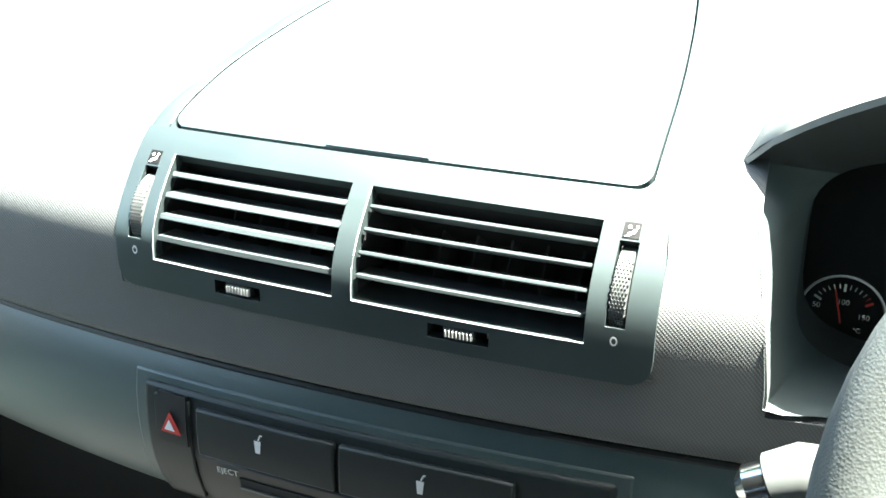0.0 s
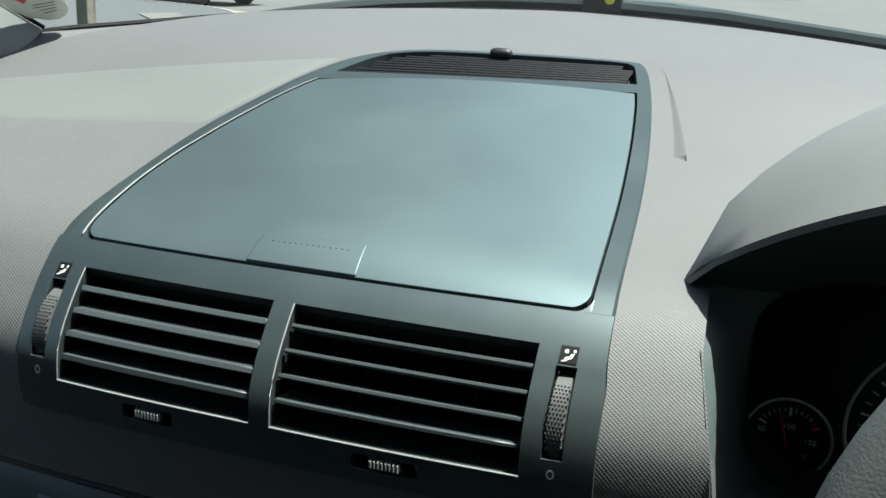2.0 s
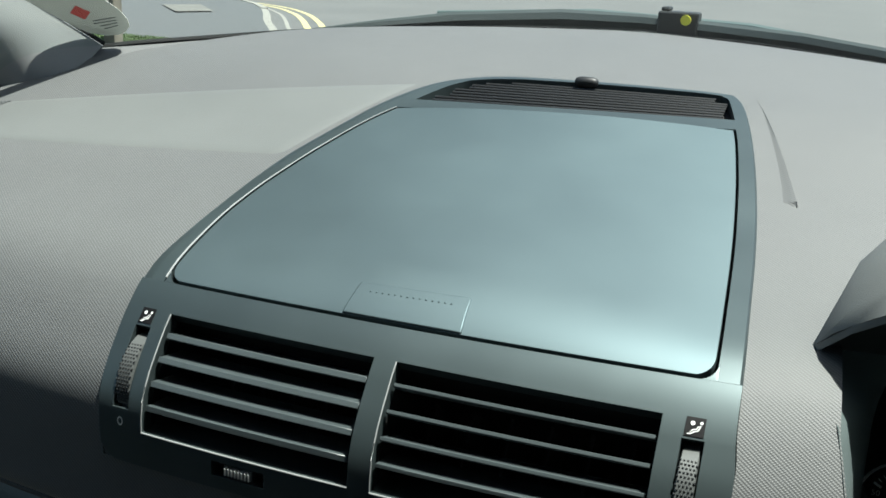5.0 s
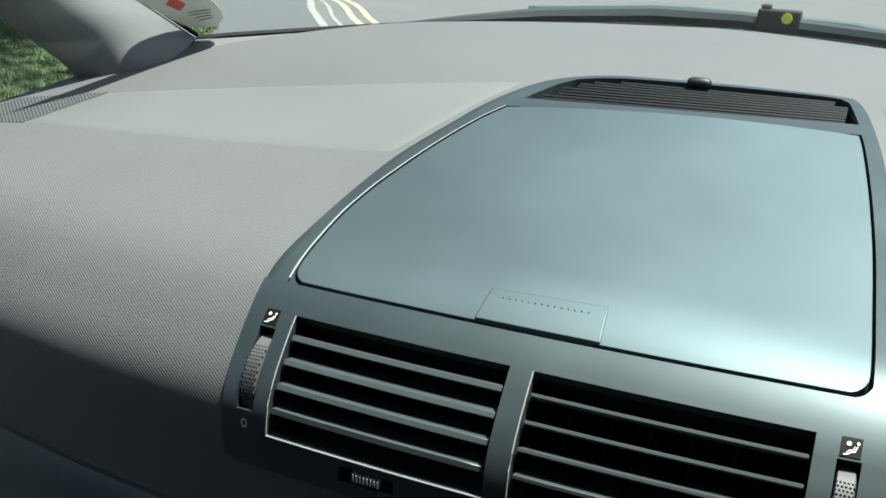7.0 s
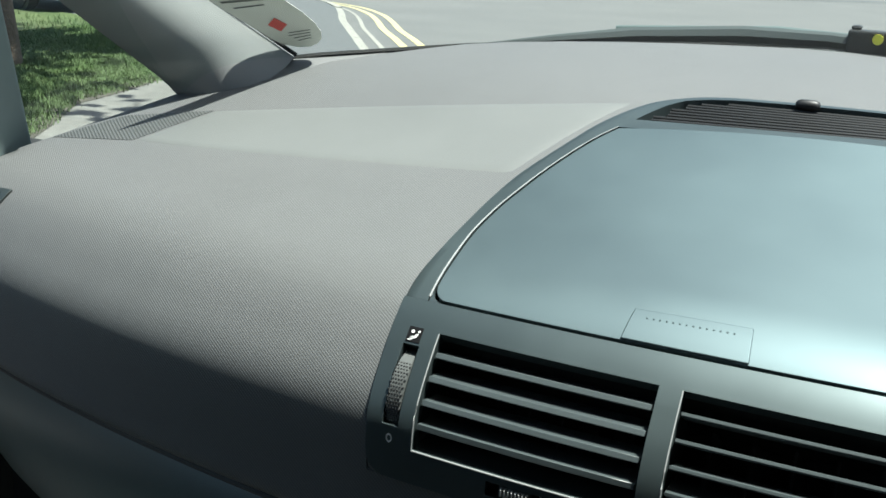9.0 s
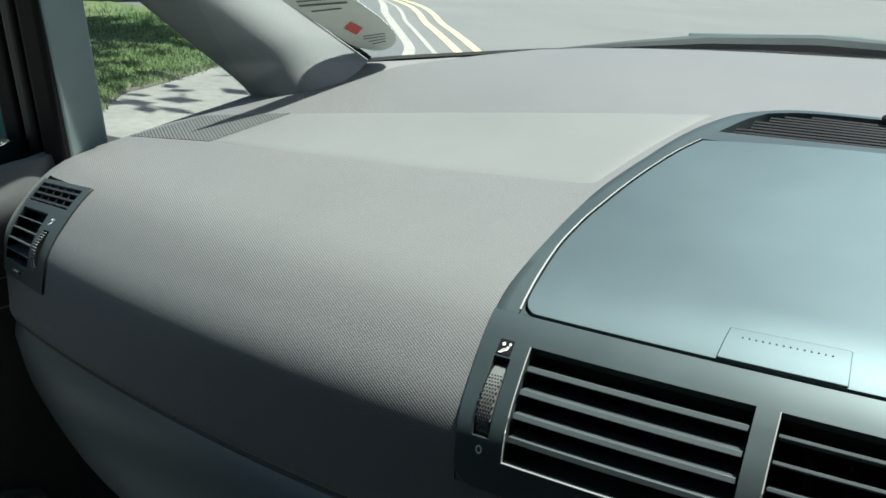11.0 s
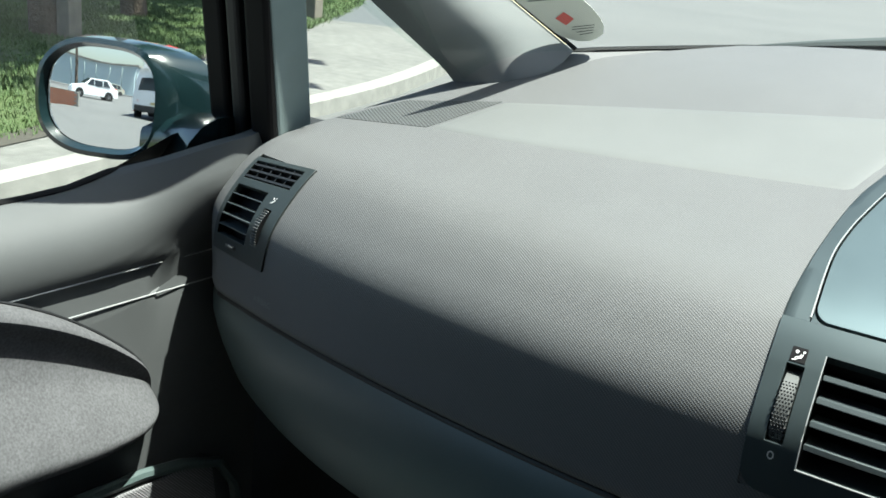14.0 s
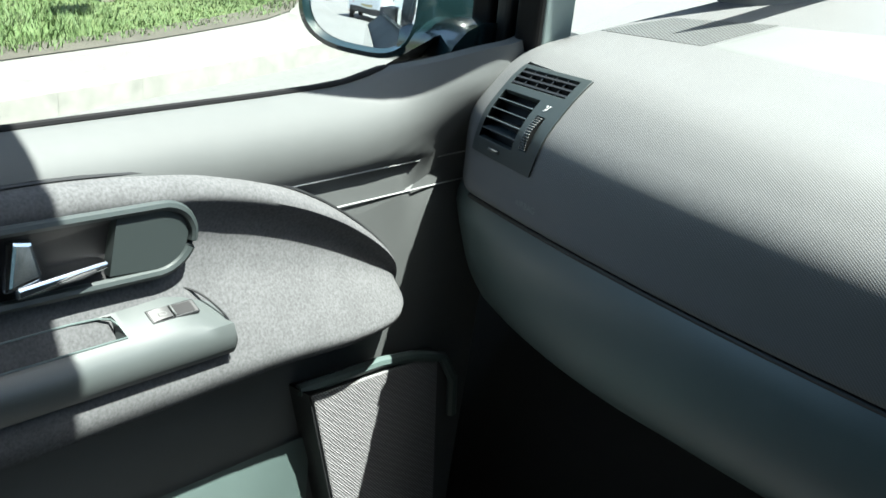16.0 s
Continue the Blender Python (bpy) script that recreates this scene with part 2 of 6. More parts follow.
def hull8(lo, hi):
    """A solid between two quads of four points each."""
    v = [*lo, *hi]
    return v, [(3, 2, 1, 0), (4, 5, 6, 7), (0, 1, 5, 4), (1, 2, 6, 5), (2, 3, 7, 6), (3, 0, 4, 7)]


def join_geo(*geos):
    v, f = [], []
    for gv, gf in geos:
        o = len(v)
        v += list(gv)
        f += [tuple(i + o for i in face) for face in gf]
    return v, f


def tube(points, radius, sides=8, caps=True, squash=1.0):
    """A pipe along points; radius a number or one per point."""
    pts = [Vector(p) for p in points]
    rs = radius if isinstance(radius, (list, tuple)) else [radius] * len(pts)
    v, f = [], []
    for i, p in enumerate(pts):
        d = (pts[min(i + 1, len(pts) - 1)] - pts[max(i - 1, 0)]).normalized()
        a = d.cross(Vector((0, 0, 1)) if abs(d.z) < 0.95 else Vector((0, 1, 0))).normalized()
        b = d.cross(a)
        for k in range(sides):
            w = 2 * math.pi * k / sides
            v.append(p + a * math.cos(w) * rs[i] + b * math.sin(w) * rs[i] * squash)
    for i in range(len(pts) - 1):
        for k in range(sides):
            a, b2 = i * sides + k, i * sides + (k + 1) % sides
            f.append((a, b2, b2 + sides, a + sides))
    if caps:
        f.append(tuple(range(sides))[::-1])
        f.append(tuple(range((len(pts) - 1) * sides, len(pts) * sides)))
    return v, f


def thick(fn, us, vs, depth_fn, skip=None):
    """A grid with a back side: fn(u, v, n) gives the point at depth n."""
    top = sheet(lambda u, v: fn(u, v, 0.0), us, vs, skip)
    bot = sheet(lambda u, v: fn(u, v, depth_fn), us, vs, skip)
    n, m = len(us), len(vs)
    off = n * m
    faces = list(top[1]) + [tuple(i + off for i in f[::-1]) for f in bot[1]]
    count = {}
    for f in top[1]:
        for a, b in zip(f, f[1:] + f[:1]):
            count[(a, b)] = 1
    for a, b in count:
        if (b, a) not in count:
            faces.append((b, a, a + off, b + off))
    return list(top[0]) + list(bot[0]), faces


def lin(a, b, n):
    return [a + (b - a) * i / n for i in range(n + 1)]


# ---- the dashboard's shape: one profile swept across the car ----
KNOTS = [(0.600, 1.108), (0.530, 1.107), (0.460, 1.101), (0.330, 1.0815), (0.200, 1.0455), (0.120, 1.0225), (0.070, 1.0088), (0.052, 1.002), (0.0385, 0.993), (0.0265, 0.9815), (0.0175, 0.9705), (0.0105, 0.961), (0.0055, 0.952),
         (0.0027, 0.944), (0.0017, 0.935), (0.0015, 0.922), (0.002, 0.908), (0.0026, 0.897), (0.003, 0.888), (0.0031, 0.880), (0.0036, 0.873), (0.007, 0.868), (0.016, 0.867)]


def catmull(knots, per=14):
    k = [Vector(p) for p in knots]
    k = [2 * k[0] - k[1], *k, 2 * k[-1] - k[-2]]
    out = []
    for i in range(1, len(k) - 2):
        for j in range(per):
            t = j / per
            out.append(0.5 * (2 * k[i] + (k[i + 1] - k[i - 1]) * t + (2 * k[i - 1] - 5 * k[i] + 4 * k[i + 1] - k[i + 2]) * t * t + (3 * k[i] - k[i - 1] - 3 * k[i + 1] + k[i + 2]) * t ** 3))
    return out + [k[-2]]


def smooth_at(x, xs, ys):
    """Cubic through the knots, without overshoot."""
    if x <= xs[0]:
        return ys[0]
    if x >= xs[-1]:
        return ys[-1]
    d = [(ys[i + 1] - ys[i]) / (xs[i + 1] - xs[i]) for i in range(len(xs) - 1)]
    m = [d[0]] + [0.0 if a * b <= 0 else 2 * a * b / (a + b) for a, b in zip(d, d[1:])] + [d[-1]]
    i = max(k for k in range(len(xs) - 1) if xs[k] <= x)
    h = xs[i + 1] - xs[i]
    t = (x - xs[i]) / h
    return ys[i] * (1 + 2 * t) * (1 - t) ** 2 + h * m[i] * t * (1 - t) ** 2 + ys[i + 1] * t * t * (3 - 2 * t) + h * m[i + 1] * t * t * (t - 1)


class Sweep:
    """A profile in (depth, height) along the dash, with its arc length."""

    def __init__(self, knots):
        self.p = np.array([tuple(q) for q in catmull(knots)])
        self.s = np.concatenate([[0], np.cumsum(np.hypot(*np.diff(self.p, axis=0).T))])
        self.length = float(self.s[-1])

    def yz(self, s):
        return float(np.interp(s, self.s, self.p[:, 0])), float(np.interp(s, self.s, self.p[:, 1]))

    def at_z(self, z):
        return float(np.interp(-z, -self.p[:, 1], self.s))

    def at_y(self, y):
        top = self.p[:, 1] > 0.975
        return float(np.interp(-y, -self.p[top, 0], self.s[top]))

    def __call__(self, x, s, n=0.0):
        y, z = self.yz(s)
        if n:
            a, b = self.yz(max(s - 0.003, 0)), self.yz(min(s + 0.003, self.length))
            t = Vector((b[0] - a[0], b[1] - a[1])).normalized()
            y, z = y + n * t.y, z - n * t.x
        return Vector((x, y + 0.36 * x * x, z - 0.06 * x * x))


DASH = Sweep(KNOTS)
XC = 0.004


# the centre panel's outline and the openings in it, as (depth, across)
EDGE_L = ([0.0, 0.03, 0.0576, 0.0948, 0.126, 0.158, 0.189, 0.216, 0.243, 0.271, 0.298, 0.316, 0.326, 0.3345], [-0.1575, -0.158, -0.1585, -0.158, -0.1562, -0.1531, -0.1482, -0.1408, -0.1320, -0.1228, -0.1105, -0.0995, -0.0910, -0.080])
EDGE_R = ([0.0, 0.0142, 0.0256, 0.0477, 0.0879, 0.1385, 0.1761, 0.2178, 0.2634, 0.3075, 0.3396, 0.353], [0.1685, 0.1685, 0.1665, 0.1650, 0.1620, 0.1582, 0.1545, 0.1492, 0.1419, 0.133, 0.1246, 0.118])
ARC = ([-0.080, -0.060, -0.0345, 0.0109, 0.0528, 0.095, 0.118], [0.3345, 0.346, 0.352, 0.3555, 0.357, 0.3565, 0.353])
INNER_L = ([0.03, 0.0561, 0.0738, 0.109, 0.1399, 0.1686, 0.1981, 0.2265, 0.2537, 0.2733], [-0.1425, -0.1438, -0.1453, -0.1471, -0.1446, -0.1393, -0.1327, -0.1245, -0.1145, -0.1048])
INNER_R = ([0.03, 0.0606, 0.0907, 0.145, 0.2088, 0.2458, 0.2781, 0.2908], [0.1543, 0.1528, 0.1508, 0.1468, 0.140, 0.1349, 0.1297, 0.127])
GRILLE = [(-0.0963, 0.2884), (-0.0895, 0.3035), (-0.0814, 0.3195), (-0.071, 0.333), (-0.056, 0.3405), (-0.0345, 0.346), (0.0109, 0.350), (0.0528, 0.3515), (0.095, 0.3515), (0.109, 0.3495), (0.1155, 0.343), (0.1243, 0.3057)]


def panel_x(s, side):
    """The edge of the centre panel along the profile; side -1 or 1."""
    return smooth_at(max(0.0, DASH.yz(s)[0]), *(EDGE_L if side < 0 else EDGE_R))


def lid_front(x):
    return 0.0430 - 0.005 * x


def edge_left(s):
    y = DASH.yz(s)[0]
    if s > DASH.at_y(0.05):
        return -0.703 + 0.04 * max(0.0, min(1.0, (y + 0.005) / 0.055))
    return float(np.interp(y, [0.05, 0.108, 0.248, 0.313, 0.461, 0.6], [-0.663, -0.625, -0.531, -0.447, -0.306, -0.02]))


S_RL, S_RR, S_BOT = DASH.at_y(0.3345), DASH.at_y(0.353), DASH.at_z(0.9100)
S_LIDF = DASH.at_y(0.0430)
S_VT, S_VB = DASH.at_z(0.9850), DASH.at_z(0.9298)
ROWS_S = sorted(set(lin(0, S_RR, 10) + lin(S_RR, S_RL, 2) + lin(S_RL, S_LIDF, 22) + lin(S_LIDF, S_VB, 14) + lin(S_VB, S_BOT, 3) + lin(S_BOT, DASH.length, 14)))


SV_T, SV_B = DASH.at_y(0.045), DASH.at_z(0.9135)


def under_side_vent(u0, u1, v0, v1):
    """The opening in the pad behind the side vent."""
    for s in (v0, v1):
        v = (s - SV_T) / (SV_B - SV_T)
        if not 0.02 < v < 0.97:
            return False
        a, b = -0.643 - 0.029 * v ** 0.8, -0.558 - 0.027 * v
        lo, hi = edge_left(s), panel_x(s, -1)
        if not a + 0.0005 < lo + (hi - lo) * (u0 + u1) / 2 < b - 0.005:
            return False
    return True


# dashboard: upper pads, airbag cover, side grille, lower section
dashboard = thing("dashboard", "dark grey soft-touch car dashboard with a fine woven grain", "dashboard")


def pad_left(u, s, n=0.0):
    a, b = edge_left(s), panel_x(min(max(s, S_RL), S_BOT), -1)
    a = min(a, -0.02)
    b = max(b, a) if a > b else b
    x = a + (b - a) * u
    q = DASH(x, s, n)
    end = max(0.0, 1 - (x - edge_left(s)) / 0.035)
    if s > DASH.at_y(0.09):
        q.y += 0.016 * end * end
    return q


part("passenger_pad", thick(pad_left, [0, 0.008, *lin(0.016, 0.3, 40), *lin(0.3, 1, 20)[1:]], ROWS_S, -0.012, under_side_vent), PAD, dashboard)


def pad_mid(u, s, n=0.0):
    """The pad behind the panel, which ends in its rear arc, and the lip below it."""
    if s >= S_BOT - 1e-6:
        return DASH(-0.1575 + 0.326 * u, s, n)
    a, b = max(-0.080, min(edge_left(s), -0.02)), min(0.118, max(-edge_left(s), 0.02))
    x = a + (b - a) * u
    return DASH(x, s * DASH.at_y(smooth_at(x, *ARC)) / S_RL, n)


part("centre_pad", thick(pad_mid, lin(0, 1, 16), [s for s in ROWS_S if s <= S_RL + 1e-6], -0.012), PAD, dashboard)
part("centre_lip", thick(pad_mid, lin(0, 1, 12), [s for s in ROWS_S if s >= S_BOT - 1e-6], -0.012), PAD, dashboard)


def pad_right(u, s, n=0.0):
    b = -edge_left(s)
    a = panel_x(min(max(s, S_RR), S_BOT), 1)
    a = min(a, b)
    mid = min(float(np.interp(s, [DASH.at_y(0.11), DASH.at_z(0.985), DASH.at_z(0.96), DASH.at_z(0.935), DASH.at_z(0.912)], [0.203, 0.209, 0.216, 0.221, 0.224])), b)
    x = a + (mid - a) * min(u, 0.3) / 0.3
    if u > 0.3:
        x = mid + (b - mid) * (u - 0.3) / 0.7
    return DASH(x, s, n)


S_HOOD, S_CLB = DASH.at_y(0.085), DASH.at_z(0.9)
part("driver_pad", thick(pad_right, lin(0, 0.3, 6) + lin(0.3, 1, 21)[1:], ROWS_S, -0.012,
                         lambda u0, u1, v0, v1: u0 >= 0.299 and u1 < 0.86 and v0 >= DASH.at_y(0.118) and v1 <= S_CLB + 0.002), PAD, dashboard)


def cover(u, v, n=0.0):
    """The smooth passenger airbag cover let into the pad."""
    y = (0.147 + 0.044 * u ** 1.2) * (1 - v) + (0.216 + 0.106 * u) * v
    x = (-0.5 + 0.04 * v) * (1 - u) + (-0.155 + 0.047 * v - 0.012 * v * (1 - v)) * u
    edge = 0.0008 if u in (0, 1) or v in (0, 1) else 0.0
    return DASH(x, DASH.at_y(y), 0.0007 - edge + n)


part("airbag_cover", thick(cover, [0, 0.006, *lin(0.04, 0.96, 23), 0.985, 1], [0, 0.03, *lin(0.1, 0.9, 7), 0.97, 1], -0.004), PAD_SMOOTH, dashboard, "smooth lighter grey airbag cover")




def side_grille(u, v, n=0.0):
    y = 0.124 * (1 - v) + 0.182 * v
    a = -0.612 + 0.052 * v
    b = -0.505 + 0.042 * v
    y += (0.022 * (1 - v) + 0.034 * v) * u
    return DASH(a + (b - a) * u, DASH.at_y(y), 0.0004 + n)


# The dark mesh tone also carries the pillar's shadow on this patch.
MESHGRID = woven(mat("shadowed_mesh_grille", (0.06, 0.064, 0.063), 0.6), 0.0032, 0.0006, 0.9)
part("demister_grille", thick(side_grille, lin(0, 1, 8), lin(0, 1, 4), -0.004), MESHGRID, dashboard, "mesh side demister grille, darkened partly for the pillar's shadow")
RIB = [(0.1337, 0.3531), (0.1437, 0.319), (0.1553, 0.2775), (0.1668, 0.2322), (0.173, 0.2053), (0.1735, 0.202)]


def pad_rib(k, u, n=0.0):
    """A crease that rises towards the front, steep on its right."""
    x, y = smooth_at(k, list(range(6)), [p[0] for p in RIB]), smooth_at(k, list(range(6)), [p[1] for p in RIB])
    w = 0.0005 + 0.0022 * min(k, 4)
    h = 0.0006 * min(k, 4) * (1 if k < 4 else max(0.0, 5 - k))
    return DASH(x + (0.0008, 0.0, -0.0006, -0.45 * w, -w)[u], DASH.at_y(y + 0.0012 * max(0, u - 1)), (-0.0002, h, h, 0.3 * h, -0.0002)[u] + n)


part("pad_rib", thick(pad_rib, lin(0, 5, 30), [0, 1, 2, 3, 4], -0.002), PAD, dashboard)

LOW = Sweep([(0.024, 0.873), (0.019, 0.869), (0.012, 0.857), (0.0065, 0.836), (0.006, 0.805), (0.012, 0.776), (0.024, 0.754), (0.045, 0.742), (0.1, 0.737), (0.16, 0.737)])


def lower(u, s, n=0.0):
    x = -0.712 + 1.402 * u
    q = LOW(x, s, n)
    end = max(0.0, 1 - (x + 0.712) / 0.05)
    q.y += 0.02 * end * end
    e = max(0.0, (-0.4 - x) / 0.29)
    q.y += 0.13 * e * e * max(0.0, s / LOW.length - 0.12)
    q.z -= 0.05 * e * max(0.0, s / LOW.length - 0.15)
    return q


part("lower_panel", thick(lower, lin(0, 1, 60), lin(0, LOW.length, 30), -0.01), LOWER, dashboard, "smooth dark lower dash and glovebox front")
part("pad_seam", tube([LOW(-0.675 + 1.35 * k / 40, LOW.at_z(0.862), 0.0006) for k in range(41)], 0.0026, 8), BLACK, dashboard)
part("cavity", box_geo(-0.66, 0.66, 0.34, 0.36, 0.6, 0.98), VOID, dashboard)

# ---- centre vent panel ----
vent_panel = thing("centre_vent_panel", "dark teal-black plastic trim panel with two air vents", "vent panel", at=DASH(0, S_VB))
VENTS = [(-0.1285, -0.0068), (0.005, 0.1335)]
WHEELS = [(-0.1475, -0.1375), (0.1435, 0.1535)]
WZ = (DASH.at_z(0.978), DASH.at_z(0.9405))
SLIDERS = [(-0.084, -0.053), (0.05, 0.084)]
SZ = (DASH.at_z(0.9255), DASH.at_z(0.9175))


def on_panel(x, s, n=0.0):
    """A place on the panel's front, whose rows drop a little towards the driver."""
    drop = float(np.interp(x, [-0.126, 0.0, 0.1335, 0.17], [-0.0005, 0.0006, 0.0030, 0.0034]))
    return DASH(x, s + drop * max(0.0, min(1.0, (s - S_LIDF - 0.003) / 0.008)), n)


def inside(x0, x1, s0, s1, rect, tol=1e-6):
    return x0 >= rect[0] - tol and x1 <= rect[1] + tol and s0 >= rect[2] - tol and s1 <= rect[3] + tol


def panel_front():
    """The part of the panel in front of the lid, with its openings."""
    xs = sorted({*[a for p in VENTS for a in p], *[a for p in WHEELS for a in p], *[a for p in SLIDERS for a in p], *lin(-0.125, 0.13, 16), -0.17, 0.18, -0.1525, 0.163})
    ss = sorted({*lin(S_LIDF, S_VT, 5), *lin(S_VT, S_VB, 14), S_BOT, *WZ, *SZ, S_BOT - 0.009, S_BOT - 0.006, S_BOT - 0.0035, S_BOT - 0.0018, S_BOT - 0.0006})
    holes = [(*v, S_VT, S_VB) for v in VENTS] + [(*w, *WZ) for w in WHEELS] + [(*w, *SZ) for w in SLIDERS]

    def place(x, s, n=0.0):
        drop = max(0.0, s - (S_BOT - 0.013)) / 0.013
        cut = 0.013 * (1 - math.sqrt(max(0.0, 1 - drop * drop)))
        x = max(panel_x(s, -1) + cut, min(panel_x(s, 1) - cut, x))
        k = max(0.0, 1 - (s - S_LIDF) / 0.008)
        return on_panel(x, s + k * (DASH.at_y(lid_front(x)) - S_LIDF), 0.0022 + n)

    return thick(place, xs, ss, -0.009, lambda a, b, c, d: any(inside(a, b, c, d, h) for h in holes))


for x0, x1 in ((-0.1575, -0.136), (0.148, 0.1685)):
    part("corner_backing", thick(lambda u, s, n: DASH(x0 + (x1 - x0) * u, s, n - 0.0006), lin(0, 1, 4), lin(S_BOT - 0.018, S_BOT + 0.001, 5), -0.004), PAD, dashboard)
frame_part = part("panel_frame", panel_front(), TRIM, vent_panel)
soften(frame_part, 0.0012, 2)


def even(points, n):
    """n + 1 points at even steps along a line of points."""
    p = np.array(points)
    d = np.concatenate([[0], np.cumsum(np.hypot(*np.diff(p, axis=0).T))])
    return [(float(np.interp(q, d, p[:, 0])), float(np.interp(q, d, p[:, 1]))) for q in np.linspace(0, d[-1], n + 1)]


def side_line(table, y0, y1, n):
    return even([(smooth_at(y, *table), y) for y in lin(y0, y1, 40)], n)


# the frame round the lid and the grille, from its front left corner to its front right one
OUTER = side_line(EDGE_L, lid_front(-0.1425), 0.279, 26) + side_line(EDGE_L, 0.279, 0.298, 3)[1:] + side_line(EDGE_L, 0.298, 0.3345, 6)[1:] + even([(x, smooth_at(x, *ARC)) for x in lin(-0.080, 0.118, 40)], 20)[1:] + side_line(EDGE_R, 0.353, 0.309, 6)[1:] + side_line(EDGE_R, 0.309, 0.292, 3)[1:] + side_line(EDGE_R, 0.292, lid_front(0.154), 26)[1:]
INNER = side_line(INNER_L, lid_front(-0.1425), 0.2733, 26) + even([(-0.1048, 0.2733), GRILLE[0]], 3)[1:] + even(GRILLE[:4], 6)[1:] + even(GRILLE[3:10], 20)[1:] + even(GRILLE[9:], 6)[1:] + even([GRILLE[-1], (0.127, 0.2908)], 3)[1:] + side_line(INNER_R, 0.2908, lid_front(0.154), 26)[1:]


def surround(k, u, n=0.0):
    (xa, ya), (xb, yb) = OUTER[int(k)], INNER[int(k)]
    low = 0.0014 if u == 0 else 0.0007 if u == 1 else 0.0
    u = (0.0, 0.05, 0.12, 0.5, 0.9, 1.0)[int(u)]
    return DASH(xa + (xb - xa) * u, DASH.at_y(ya + (yb - ya) * u), 0.0022 - low + n)


part("top_frame", thick(surround, list(range(len(OUTER))), [0, 1, 2, 3, 4, 5], -0.008), TRIM, vent_panel)


def grille_front(u, v, n=0.0):
    """The strip between the lid and the grille."""
    a, b = Vector((-0.1048, 0.2733)).lerp(Vector((0.127, 0.2908)), u), Vector(GRILLE[0]).lerp(Vector(GRILLE[-1]), u)
    p = a.lerp(b, v)
    return DASH(p.x, DASH.at_y(p.y), 0.0022 + n)


# A pale bead paints the sun's highlight on the frame's inner chamfer.
part("edge_highlight", tube([DASH(x, DASH.at_y(y), 0.0023) for x, y in side_line(INNER_L, 0.046, 0.2733, 40)], [0.0006 - 0.0003 * k / 40 for k in range(41)], 6), EDGE, vent_panel, "painted highlight along the frame edge beside the lid")
part("front_strip", thick(grille_front, lin(0, 1, 16), lin(0, 1, 3), -0.008), TRIM, vent_panel)


def grille_x(y):
    """Across the grille at that depth."""
    left = float(np.interp(y, [p[1] for p in GRILLE[:7]], [p[0] for p in GRILLE[:7]]))
    right = float(np.interp(y, [p[1] for p in GRILLE[:8:-1]], [p[0] for p in GRILLE[:8:-1]]))
    return left, right


part("grille_tray", thick(lambda u, v, n=0.0: DASH(-0.1 + 0.227 * u, DASH.at_y(0.284 + 0.07 * v), n - 0.007), lin(0, 1, 8), lin(0, 1, 5), -0.002), VOID, vent_panel)
for k in range(10):
    v = (k + 0.6) / 10.2
    line = []
    for u in lin(0, 1, 24):
        x = -0.0963 + 0.2206 * u
        y0 = 0.2884 + 0.0173 * u
        top = float(np.interp(x, [p[0] for p in GRILLE[:11]], [p[1] for p in GRILLE[:11]])) if x < 0.1155 else float(np.interp(x, [0.1155, 0.1243], [0.343, 0.3057]))
        y = y0 + 0.0047 * v * 10.2 * (1.18 - 0.2 * u)
        if y < top:
            line.append(DASH(x, DASH.at_y(y), -0.0012))
    if len(line) > 2:
        part("grille_slat", tube(line, 0.0011, 6), BLACK, vent_panel)
for k in range(9):
    x = -0.074 + 0.0215 * k
    part("grille_bar", tube([DASH(x, DASH.at_y(y), -0.005) for y in lin(0.293 + 0.0016 * k, 0.342, 3)], 0.0009, 5), VOID, vent_panel)

